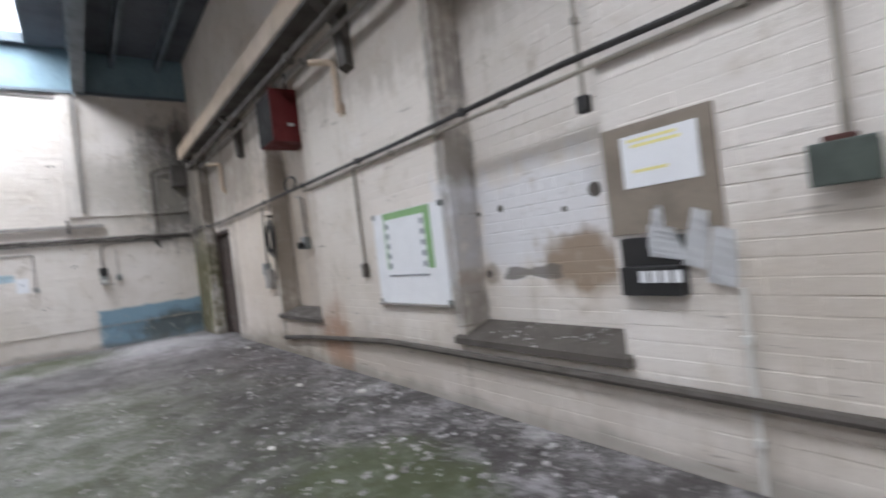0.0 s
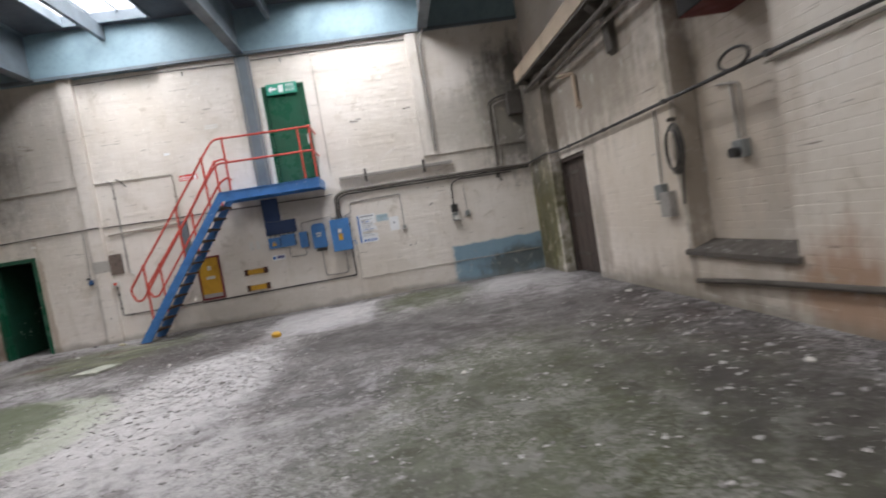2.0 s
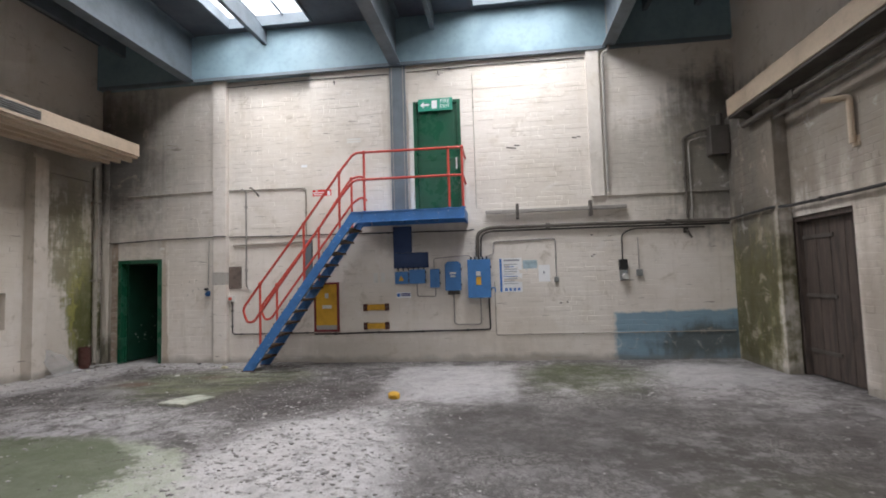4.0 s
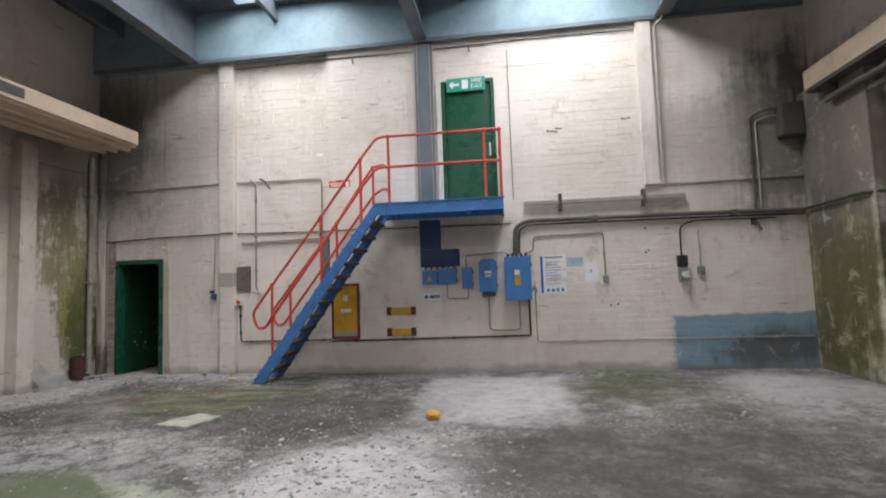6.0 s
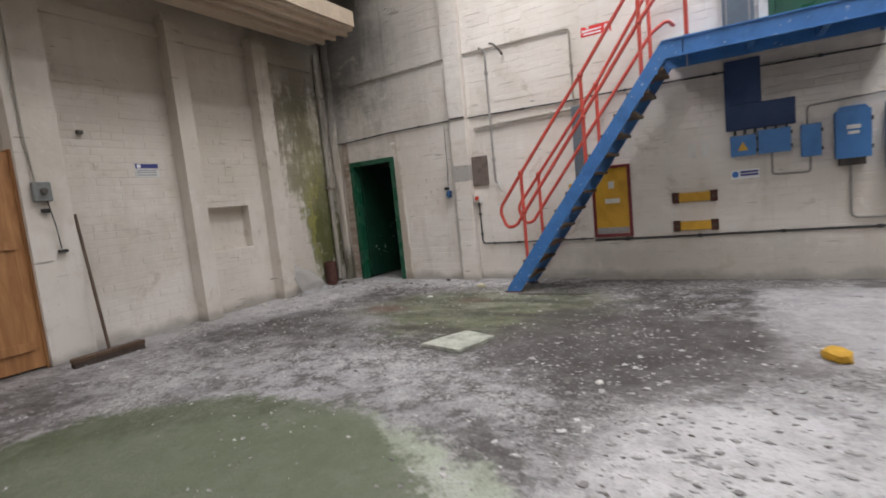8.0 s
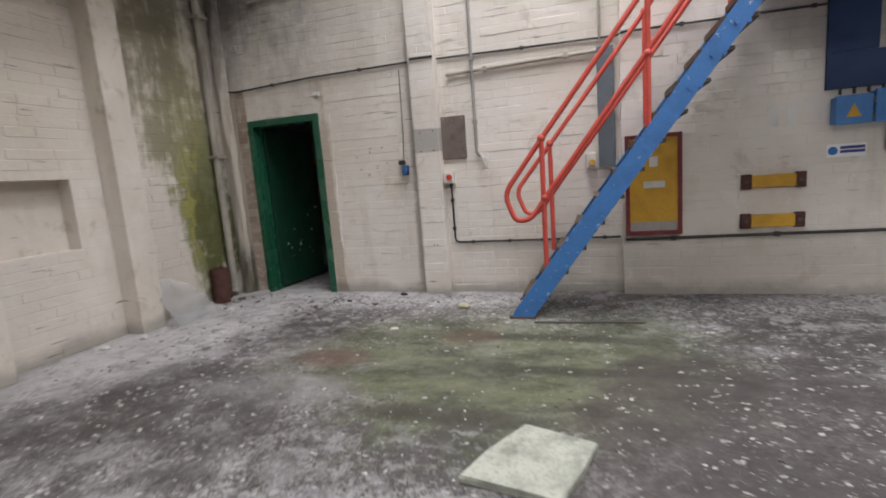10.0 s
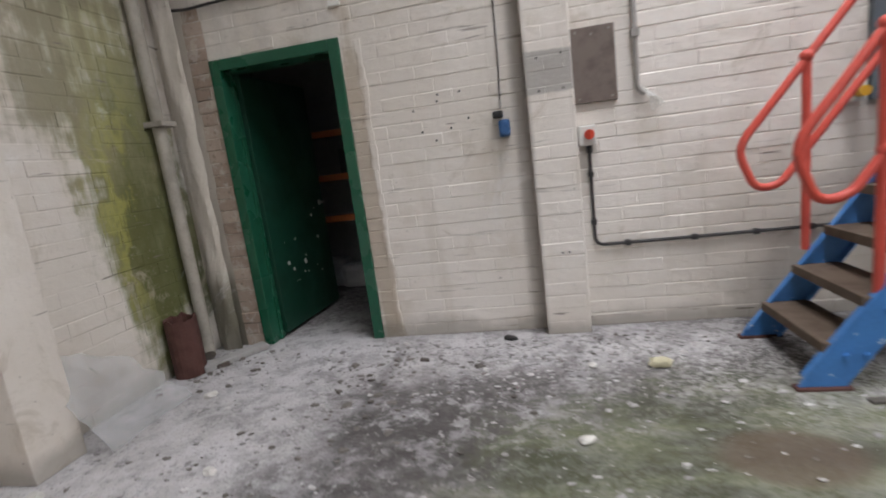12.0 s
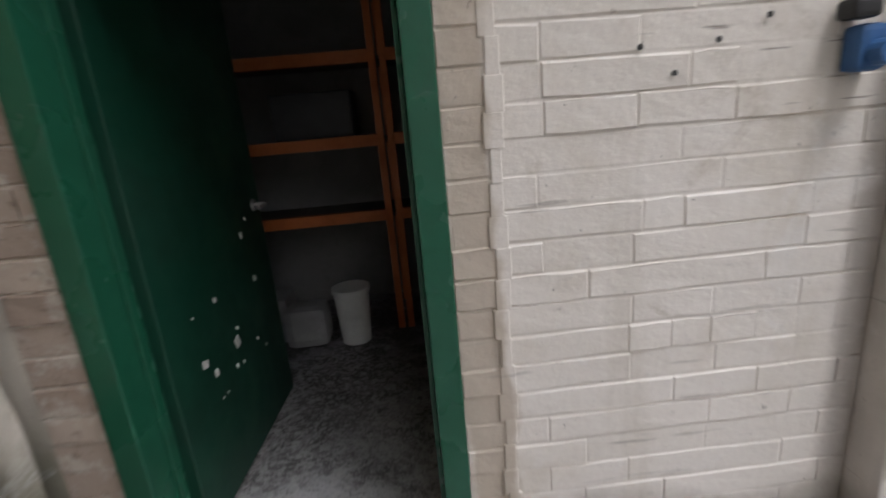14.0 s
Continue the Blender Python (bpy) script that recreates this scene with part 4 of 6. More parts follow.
def cabinet(name, x0, x1, z0, z1, depth, material, label, category, y=F, group=""):
    """A wall-mounted switch box: body, lidded front with a lip, hinge and catch."""
    g = thing(name, ((x0 + x1) / 2, y, z0), label, category, group)
    part("body", box(x0, x1, y - depth * 0.8, y - 0.001, z0, z1, 0.008), material, g)
    lid = part("lid", box(x0 - 0.008, x1 + 0.008, y - depth, y - depth * 0.8 + 0.004, z0 - 0.008, z1 + 0.008, 0.008), material, g)
    for z in (z0 + (z1 - z0) * 0.2, z0 + (z1 - z0) * 0.8):
        part("catch", box(x1 + 0.004, x1 + 0.022, y - depth - 0.004, y - depth * 0.6, z - 0.02, z + 0.02, 0.003), M_DARKSTEEL_SHADE, lid)
    return g


def plate(x0, x1, z0, z1, y, t=0.004):
    return box(x0, x1, y - t, y - 0.0005, z0, z1, 0.001)


# switchgear
big = cabinet("switch_cabinet", -2.17, -1.78, 1.14, 1.80, 0.22, M_BOXBLUE, "large blue steel switch cabinet with a yellow warning label", "switch cabinet", group="switchgear")
part("warning_label", plate(-2.03, -1.94, 1.36, 1.50, F - 0.222), M_YELLOW, big, "yellow warning label")
part("torn_label", plate(-2.03, -1.95, 1.52, 1.60, F - 0.222), M_OFFWHITE, big, "torn pale label")
part("lever", tube([(-1.76, F - 0.12, 1.30), (-1.70, F - 0.16, 1.30), (-1.70, F - 0.16, 1.22)], 0.012, 8, 0.02), M_BOXBLUE, big)
for i in range(5):
    part("cable_gland", drum((-2.12 + i * 0.07, F - 0.09, 1.83), 0.018, 0.06, 10), M_BLACK, big)
b2 = cabinet("switch_box", -2.58, -2.31, 1.28, 1.74, 0.16, M_BOXBLUE, "blue steel isolator box with a domed top", "switch box", group="switchgear")
part("dome", prism([(-2.58, 1.74), (-2.31, 1.74), (-2.35, 1.79), (-2.54, 1.79)], "y", F - 0.15, F - 0.01), M_BOXBLUE, b2)
part("name_plate", plate(-2.50, -2.39, 1.56, 1.60, F - 0.163), M_OFFWHITE, b2)
part("name_plate", plate(-2.49, -2.40, 1.51, 1.54, F - 0.163), M_OFFWHITE, b2)
part("bottom_box", box(-2.55, -2.34, F - 0.12, F - 0.002, 1.20, 1.28, 0.01), M_DARKSTEEL_SHADE, b2)
cabinet("switch_box", -2.86, -2.70, 1.34, 1.66, 0.11, M_BOXBLUE, "slim blue steel junction box", "switch box", group="switchgear")
cabinet("switch_box", -3.24, -2.96, 1.42, 1.66, 0.13, M_BOXBLUE, "blue steel double switch box with black glands", "switch box", group="switchgear")
b4 = cabinet("switch_box", -3.50, -3.27, 1.42, 1.63, 0.13, M_BOXBLUE, "small blue steel switch box with a yellow triangle", "switch box", group="switchgear")
part("triangle", prism([(-3.44, 1.47), (-3.34, 1.47), (-3.39, 1.57)], "y", F - 0.134, F - 0.130), M_YELLOW, b4, "yellow warning triangle")
bd = thing("back_board", (-3.2, F, 1.7), "deep blue painted board behind the switch boxes", "board")
part("upper_board", box(-3.545, -3.20, F - 0.03, F - 0.001, 1.985, 2.47, 0.004), M_DEEPBLUE, bd)
part("lower_board", box(-3.545, -2.90, F - 0.03, F - 0.001, 1.70, 1.982, 0.004), M_DEEPBLUE, bd)
for i in range(6):
    part("gland", drum((-3.46 + i * 0.095, F - 0.06, 1.675), 0.012, 0.05, 8), M_BLACK, bd)

# notices
ps = thing("safety_poster", (-1.42, F, 1.21), "white and blue printed safety poster", "poster")
part("sheet", plate(-1.62, -1.22, 1.21, 1.82, F), M_WHITE, ps)
part("blue_edge", plate(-1.615, -1.575, 1.22, 1.81, F - 0.005, 0.002), M_SIGNBLUE, ps)
part("heading", plate(-1.54, -1.26, 1.765, 1.795, F - 0.005, 0.002), M_INK, ps)
for i in range(9):
    part("text_bar", plate(-1.54, -1.30 - 0.06 * (i % 3 == 1), 1.70 - i * 0.043, 1.712 - i * 0.043, F - 0.005, 0.002), M_SIGNBLUE if i % 4 == 1 else M_INK, ps)
for i in range(4):
    part("pictogram", plate(-1.53 + i * 0.075, -1.485 + i * 0.075, 1.235, 1.285, F - 0.005, 0.002), M_SIGNBLUE, ps)
pp = solo("paint_patch", plate(-1.20, -0.95, 1.57, 1.77, F, 0.002), plain("washed_blue", (0.40, 0.52, 0.58), 0.8, dirt=0.6, scale=9.0), "rubbed pale blue paper patch on the wall", "paper")
ps2 = thing("notice", (-0.83, F, 1.38), "small white paper notice with a dark mark", "notice")
part("sheet", plate(-0.93, -0.73, 1.38, 1.68, F), M_WHITE, ps2)
part("mark", plate(-0.85, -0.82, 1.52, 1.57, F - 0.005, 0.002), M_INK, ps2)
sg = thing("blue_notice", (-3.37, F, 1.16), "small white and blue notice", "notice")
part("sheet", plate(-3.51, -3.24, 1.16, 1.265, F), M_WHITE, sg)
part("disc", drum((-3.47, F - 0.006, 1.212), 0.034, 0.004, 18, "y"), M_SIGNBLUE, sg)
for z in (1.19, 1.222):
    part("text_bar", plate(-3.42, -3.25, z, z + 0.024, F - 0.005, 0.002), M_NAVY, sg)
rs = thing("red_notice", (-4.9, F, 3.1), "red and white notice on the wall", "notice")
part("sheet", plate(-5.09, -4.72, 3.12, 3.24, F), M_SIGNRED, rs)
part("white_panel", plate(-4.80, -4.74, 3.125, 3.215, F - 0.005, 0.002), M_WHITE, rs)
for z in (3.14, 3.18):
    part("text_bar", plate(-5.06, -4.84, z, z + 0.018, F - 0.005, 0.002), M_WHITE, rs)
fs = thing("exit_sign", (-2.69, 12.77, 4.600), "green and white fire exit sign over the door", "sign")
part("board", box(-3.01, -2.37, 12.755, 12.772, 4.600, 4.830, 0.003), M_SIGNGREEN, fs)
part("arrow", prism([(-2.97, 4.715), (-2.90, 4.780), (-2.90, 4.735), (-2.80, 4.735), (-2.80, 4.695), (-2.90, 4.695), (-2.90, 4.650)], "y", 12.750, 12.754), M_WHITE, fs)
part("door_symbol", box(-2.755, -2.655, 12.750, 12.754, 4.640, 4.790), M_WHITE, fs)
lettering("FIRE", 0.095, Matrix.Translation((-2.51, 12.752, 4.765)) @ FACING_S, M_WHITE, fs)
lettering("EXIT", 0.095, Matrix.Translation((-2.51, 12.752, 4.670)) @ FACING_S, M_WHITE, fs)
for i, (x0, x1, z) in enumerate(((-4.60, -4.13, 4.16), (-4.62, -4.13, 4.11))):
    solo("faded_label", plate(x0, x1, z, z + 0.03, F, 0.002), M_OFFWHITE, "thin faded white strip label", "label", "faded labels")
solo("faded_label", plate(-5.36, -5.24, 3.72, 3.78, YBAY, 0.002), M_WHITE, "small white label on the wall", "label", "faded labels")
for x in (-3.90, -3.76):
    solo("paper_scrap", plate(x - 0.04, x + 0.04, 1.45, 1.63, F, 0.002), M_OFFWHITE, "torn strip of old paper on the wall", "paper", "paper scraps")
for x, z, s in ((-1.32, 3.82, 0.09), (-1.22, 3.86, 0.05), (-0.20, 3.94, 0.04), (-0.12, 3.95, 0.03)):
    solo("plaster_scar", box(x - s, x + s, F - 0.006, F - 0.0005, z - 0.012, z + 0.012, 0.003, turn=pose(0, 0, 0, 0, 8)), M_DARKPIPE, "dark scar where paint has come away", "scar", "plaster scars")

# yellow fittings
yw = thing("notice_cabinet", (-4.84, F, 0.56), "yellow panelled cabinet in a maroon frame, torn label", "cabinet")
part("back_panel", box(-5.04, -4.635, F - 0.03, F - 0.001, 0.64, 1.45), M_YELLOW, yw)
for a in ((-5.075, -5.04, 0.57, 1.48), (-4.635, -4.60, 0.57, 1.48)):
    part("frame_side", box(a[0], a[1], F - 0.05, F - 0.001, a[2], a[3], 0.004), M_MAROON, yw)
part("frame_top", box(-5.04, -4.635, F - 0.05, F - 0.001, 1.445, 1.48, 0.004), M_MAROON, yw)
part("frame_bottom", box(-5.04, -4.635, F - 0.05, F - 0.001, 0.57, 0.61, 0.004), M_MAROON, yw)
part("white_strip", plate(-5.035, -4.64, 0.61, 0.69, F - 0.03, 0.003), M_FLUSH, yw, "peeling white strip")
part("torn_label", plate(-4.92, -4.74, 1.00, 1.06, F - 0.03, 0.003), M_OFFWHITE, yw, "torn white label")
part("torn_label", plate(-4.87, -4.80, 1.19, 1.28, F - 0.03, 0.003), M_OFFWHITE, yw, "torn white label")
for z0, z1 in ((0.935, 1.065), (0.595, 0.725)):
    yb = thing("buffer_bar", (-3.9, F, z0), "yellow bar with dark bolted ends on the wall", "bar", "buffer bars")
    part("bar", box(-4.06, -3.73, F - 0.05, F - 0.001, z0 + 0.012, z1 - 0.012, 0.01), M_YELLOW, yb)
    for x in (-4.135, -3.735):
        e = part("end_plate", box(x, x + 0.08, F - 0.04, F - 0.001, z0, z1, 0.006), M_RUST, yb)
        part("bolt", drum((x + 0.04, F - 0.045, (z0 + z1) / 2), 0.016, 0.014, 6, "y"), M_DARKSTEEL_SHADE, e)

# cable tray, pipes and conduits
tr = thing("cable_tray", (-0.6, F, 2.67), "short grey steel cable tray on two brackets", "cable tray")
part("tray", box(-1.83, 0.62, F - 0.11, F - 0.03, 2.62, 2.68, 0.004), M_CONDUIT, tr)
for x in (-1.26, 0.01):
    part("bracket", box(x - 0.025, x + 0.025, F - 0.135, F - 0.001, 2.515, 2.78, 0.004), M_DARKSTEEL_SHADE, tr)
run("cable_bundle", [(-2.0, F - 0.09, 1.86), (-1.985, F - 0.09, 2.29), (-1.78, F - 0.07, 2.375), (0.3, F - 0.07, 2.365), (2.30, F - 0.07, 2.34)], 0.034, M_DARKPIPE, "thick dark cable bundle bending out of the switch cabinet", "cable", 0.14, "wall cables", 1.2)
run("cable_bundle", [(-1.94, F - 0.08, 1.86), (-1.925, F - 0.08, 2.24), (-1.78, F - 0.05, 2.315), (0.3, F - 0.05, 2.305), (2.30, F - 0.05, 2.285)], 0.016, M_CABLE, "thin black cable below the bundle", "cable", 0.1, "wall cables")
run("conduit", [(-1.86, F - 0.05, 1.86), (-1.72, F - 0.02, 1.90), (-1.70, F - 0.02, 2.12), (-0.62, F - 0.02, 2.14), (-0.62, F - 0.02, 1.46)], 0.012, M_CONDUIT, "grey conduit drop to a small socket", "conduit", 0.05, "conduits", 0.5)
solo("small_socket", box(-0.66, -0.58, F - 0.05, F - 0.001, 1.37, 1.46, 0.008), M_GREYBOX, "small grey socket below a conduit", "socket")
run("conduit", [(-1.82, F - 0.05, 1.14), (-1.81, F - 0.02, 0.56), (-5.08, F - 0.02, 0.53)], 0.014, M_CABLE, "black conduit run low along the wall", "conduit", 0.05, "conduits", 0.7)
run("conduit", [(-2.45, F - 0.04, 1.22), (-2.45, F - 0.02, 0.66), (-1.97, F - 0.02, 0.65), (-1.97, F - 0.04, 1.14)], 0.012, M_CONDUIT, "grey conduit loop between the switch boxes", "conduit", 0.07, "conduits")
run("conduit", [(-3.12, F - 0.03, 1.42), (-3.12, F - 0.02, 1.18), (-2.78, F - 0.02, 1.17), (-2.78, F - 0.03, 1.34)], 0.010, M_CONDUIT, "thin conduit loop below the switch boxes", "conduit", 0.04, "conduits")
run("conduit", [(-2.80, F - 0.02, 1.66), (-2.80, F - 0.02, 1.86), (-2.15, F - 0.02, 1.90), (-2.12, F - 0.04, 1.83)], 0.009, M_CONDUIT, "thin conduit over the switch boxes", "conduit", 0.04, "conduits")
run("conduit", [(-1.71, F - 0.016, 1.40), (-1.71, F - 0.016, 0.46), (2.30, F - 0.016, 0.47)], 0.008, M_PIPE, "thin painted pipe low along the wall", "conduit", 0.03, "conduits", 0.9)
run("conduit", [(0.52, F - 0.03, 1.73), (0.52, F - 0.03, 2.18), (0.72, F - 0.04, 2.26), (1.9, F - 0.04, 2.24)], 0.012, M_CABLE, "black cable dropping to a socket", "cable", 0.1, "wall cables")
sk = thing("wall_socket", (0.52, F, 1.33), "dark grey industrial wall socket and switch", "socket", "sockets")
part("switch_body", box(0.45, 0.59, F - 0.09, F - 0.001, 1.55, 1.73, 0.012), M_BLACK, sk)
part("socket_body", box(0.46, 0.58, F - 0.10, F - 0.001, 1.36, 1.54, 0.014), M_GREYBOX, sk)
part("socket_cover", drum((0.53, F - 0.13, 1.43), 0.05, 0.07, 16, "y"), M_OFFWHITE, sk)
sk = thing("wall_socket", (0.79, F, 1.43), "small grey wall socket on a thin conduit", "socket", "sockets")
part("body", box(0.74, 0.84, F - 0.07, F - 0.001, 1.43, 1.55, 0.012), M_GREYBOX, sk)
part("conduit", tube([(0.79, F - 0.02, 1.55), (0.79, F - 0.02, 2.10)], 0.009), M_CONDUIT, sk)
lb = thing("pipe_bracket", (1.62, F, 2.10), "small dark iron bracket on the wall", "bracket")
part("arm", tube([(1.60, F - 0.01, 2.20), (1.60, F - 0.10, 2.18), (1.66, F - 0.10, 2.06)], 0.016, 8, 0.03), M_DARKSTEEL_SHADE, lb)
part("wall_plate", box(1.56, 1.64, F - 0.015, F - 0.001, 2.15, 2.26, 0.003), M_DARKSTEEL_SHADE, lb)
run("conduit", [(1.635, F - 0.03, 2.40), (1.635, F - 0.03, 3.80), (1.86, F - 0.06, 3.90), (2.3, F - 0.06, 3.92)], 0.02, M_DARKPIPE, "dark pipe rising in the corner", "pipe", 0.08, "corner pipes", 0.7)
run("conduit", [(1.72, F - 0.03, 2.40), (1.72, F - 0.03, 3.74), (1.92, F - 0.05, 3.80), (2.05, F - 0.05, 3.80)], 0.014, M_CONDUIT, "grey pipe rising in the corner", "pipe", 0.06, "corner pipes")
# casing and pipe are invented, filling in for a dark mass up here
hp = thing("corner_dark_box", (2.1, F, 3.1), "invented black box and pipe for a dark mass in the corner", "box")
part("casing", box(2.02, 2.33, F - 0.20, F - 0.001, 3.45, 3.95, 0.02), M_DARKSTEEL_SHADE, hp)
part("top_pipe", tube([(2.2, F - 0.15, 3.95), (2.2, F - 0.15, 4.15)], 0.05, 10), M_DARKSTEEL_SHADE, hp)

run("conduit", [(-1.99, F - 0.012, 2.75), (-1.99, F - 0.012, 5.25)], 0.007, M_PIPE, "thin painted conduit up the wall beside the door", "conduit", 0.0, "conduits", 0.9)
solo("trim_door_lining", box(-3.20, -3.115, F - 0.02, F - 0.001, 2.67, 4.78, 0.004), M_OFFWHITE, "white painted strip beside the fire door", "trim", kind="structure")
run("high_cable", [(-6.8, F - 0.02, 5.36), (-5.2, F - 0.02, 5.385), (-3.56, F - 0.02, 5.37)], 0.008, M_CABLE, "thin dark cable high under the boarding", "cable", 0.0, "wall cables", 1.1)
run("high_cable", [(-3.22, F - 0.02, 5.38), (-1.6, F - 0.02, 5.40), (0.04, F - 0.02, 5.385)], 0.008, M_CABLE, "thin dark cable high under the boarding", "cable", 0.0, "wall cables", 1.1)
for x, z in ((-4.62, 5.28), (-2.62, 5.30)):
    hb = thing("wall_hook", (x, F, z), "small rusty hook high on the wall", "hook", "wall hooks")
    part("shank", tube([(x, F - 0.002, z + 0.04), (x, F - 0.07, z + 0.03), (x + 0.02, F - 0.08, z - 0.05)], 0.012, 8, 0.02), M_DARKSTEEL_SHADE, hb)
for x, z in ((0.02, 2.18), (-0.56, 1.0), (-0.45, 1.01), (0.05, 1.83), (0.01, 1.80)):
    solo("plaster_scar", box(x - 0.018, x + 0.018, F - 0.005, F - 0.0005, z - 0.012, z + 0.012, 0.003, turn=pose(0, 0, 0, 0, 12)), M_DARKPIPE, "dark scar where paint has come away", "scar", "plaster scars")

# bay wall, stair side
run("wall_cable", [(-9.47, YBAY - 0.02, 2.41), (-9.30, YBAY - 0.02, 2.39), (-8.3, YBAY - 0.02, 2.43), (-7.11, YBAY - 0.02, 2.435)], 0.010, M_CABLE, "thin black cable across the wall above the doorway", "cable", 0.0, "wall cables", 0.9)
run("wall_cable", [(-7.09, YB - 0.012, 2.435), (-6.85, YB - 0.012, 2.43)], 0.012, M_CABLE, "thin black cable across the pier", "cable", 0.0, "wall cables")
run("wall_cable", [(-6.84, YBAY - 0.02, 2.425), (-5.12, YBAY - 0.02, 2.39), (-5.08, YB - 0.02, 2.385), (-2.2, YB - 0.02, 2.345), (-2.05, YB - 0.02, 2.36)], 0.010, M_CABLE, "thin black cable across the wall behind the stairs", "cable", 0.02, "wall cables", 0.9)
run("wall_pipe", [(-6.75, YBAY - 0.03, 2.25), (-5.95, YBAY - 0.03, 2.27), (-5.20, YBAY - 0.03, 2.28)], 0.016, M_PIPE, "painted pipe along the wall behind the stairs", "pipe", 0.0, "wall pipes", 0.6)
run("wall_pipe", [(-9.0, YBAY - 0.02, 3.32), (-7.12, YBAY - 0.02, 3.34)], 0.012, M_PIPE, "painted pipe high across the wall", "pipe", 0.0, "wall pipes", 0.8)
run("wall_pipe", [(-6.84, YBAY - 0.02, 3.34), (-5.27, YBAY - 0.02, 3.31), (-5.27, YBAY - 0.02, 2.36)], 0.012, M_PIPE, "painted pipe high across the wall", "pipe", 0.05, "wall pipes", 0.8)
run("conduit", [(-6.56, YBAY - 0.06, 3.36), (-6.48, YBAY - 0.03, 3.30), (-6.48, YBAY - 0.03, 1.46), (-6.44, YBAY - 0.03, 1.42)], 0.016, M_CONDUIT, "grey conduit dropping to frayed white wire", "conduit", 0.03, "conduits", 0.5)
fw = thing("frayed_wire", (-6.42, YBAY, 1.3), "frayed white wire ends hanging from a conduit", "wire")
for i in range(4):
    part("strand", tube([(-6.45, YBAY - 0.03, 1.46), (-6.42 + i * 0.012, YBAY - 0.05, 1.40), (-6.40 + i * 0.02, YBAY - 0.035, 1.32 + 0.012 * i)], 0.005, 6, 0.02), M_OFFWHITE, fw)
run("hook_pipe", [(-6.22, YBAY - 0.02, 3.20), (-6.22, YBAY - 0.10, 3.24), (-6.30, YBAY - 0.12, 3.34), (-6.36, YBAY - 0.10, 3.36)], 0.016, M_DARKPIPE, "short bent pipe end on the wall", "pipe", 0.04)
bp = thing("blank_plate", (-6.72, YBAY, 1.41), "tarnished brown metal plate on the wall", "plate")
part("plate", box(-6.85 + 0.006, -6.59, YBAY - 0.03, YBAY - 0.001, 1.415, 1.845, 0.004), M_BROWNMETAL, bp)
for x, z in ((-6.81, 1.44), (-6.62, 1.44), (-6.81, 1.82), (-6.62, 1.82), (-6.72, 1.80)):
    part("screw", drum((x, YBAY - 0.032, z), 0.006, 0.006, 8, "y"), M_CONDUIT, bp)
iso = thing("isolator_switch", (-6.77, YBAY, 1.18), "white isolator switch with a red rotary knob", "switch")
part("body", box(-6.835, -6.735, YBAY - 0.085, YBAY - 0.001, 1.165, 1.285, 0.008), M_OFFWHITE, iso)
k1 = part("knob", drum((-6.775, YBAY - 0.10, 1.230), 0.029, 0.026, 20, "y"), M_SWITCHRED, iso, "red rotary knob")
part("grip", box(-6.783, -6.767, YBAY - 0.128, YBAY - 0.112, 1.20, 1.26, 0.003), M_SWITCHRED, k1)
part("gland", drum((-6.775, YBAY - 0.04, 1.145), 0.018, 0.05, 10), M_BLACK, iso)
run("black_conduit", [(-6.775, YBAY - 0.03, 1.14), (-6.775, YBAY - 0.02, 0.542), (-6.0, YBAY - 0.02, 0.542), (-5.12, YBAY - 0.02, 0.545)], 0.0105, M_CABLE, "black conduit from the isolator along the wall", "conduit", 0.06, "conduits", 0.28)
so = thing("blue_plug_socket", (-7.27, YBAY, 1.26), "blue industrial socket hanging on a wire", "socket")
part("socket_body", box(-7.305, -7.235, YBAY - 0.06, YBAY - 0.002, 1.285, 1.39, 0.016), M_SOCKETBLUE, so)
part("socket_mouth", drum((-7.262, YBAY - 0.075, 1.325), 0.030, 0.05, 14, "y"), M_SOCKETBLUE, so)
part("cap", box(-7.335, -7.27, YBAY - 0.07, YBAY - 0.01, 1.40, 1.445, 0.012), M_BLACK, so)
part("wire", tube([(-7.285, YBAY - 0.02, 1.46), (-7.272, YBAY - 0.012, 1.75), (-7.262, YBAY - 0.012, 2.37)], 0.004, 6), M_CABLE, so)
for hx, hz in ((-7.797, 1.382), (-7.712, 1.319), (-7.609, 1.385), (-7.49, 1.43), (-7.84, 1.52), (-7.68, 1.56), (-7.67, 1.60), (-7.53, 1.60)):
    solo("drill_hole", drum((hx, YBAY - 0.0085, hz), 0.0072, 0.003, 10, "y"), M_BLACK, "small dark plugged hole in the painted brick", "hole", "drill holes")
for hx, hz in ((-7.045, 1.515), (-6.905, 1.515), (-7.045, 1.70), (-6.905, 1.71), (-6.985, 0.535), (-6.945, 0.535)):
    solo("drill_hole", drum((hx, YB - 0.0085, hz), 0.0068, 0.003, 10, "y"), M_BLACK, "small dark hole in the pier", "hole", "drill holes")
tk = thing("grey_trunking", (-5.22, YBAY, 1.2), "grey steel trunking on the wall behind the stairs", "trunking")
part("channel", box(-5.29, -5.15, YBAY - 0.06, YBAY - 0.001, 1.22, 2.31, 0.004), M_BEAM, tk)
part("cover_lip", box(-5.30, -5.285, YBAY - 0.066, YBAY - 0.05, 1.22, 2.31, 0.002), M_BEAM, tk)
ys = thing("yellow_plug", (-5.38, YBAY, 1.2), "pale socket with a yellow plug behind the stairs", "socket")
part("body", box(-5.42, -5.32, YBAY - 0.07, YBAY - 0.001, 1.22, 1.36, 0.01), M_OFFWHITE, ys)
part("plug", drum((-5.36, YBAY - 0.09, 1.27), 0.028, 0.07, 12, "y"), M_YELLOW, ys, "yellow plug")
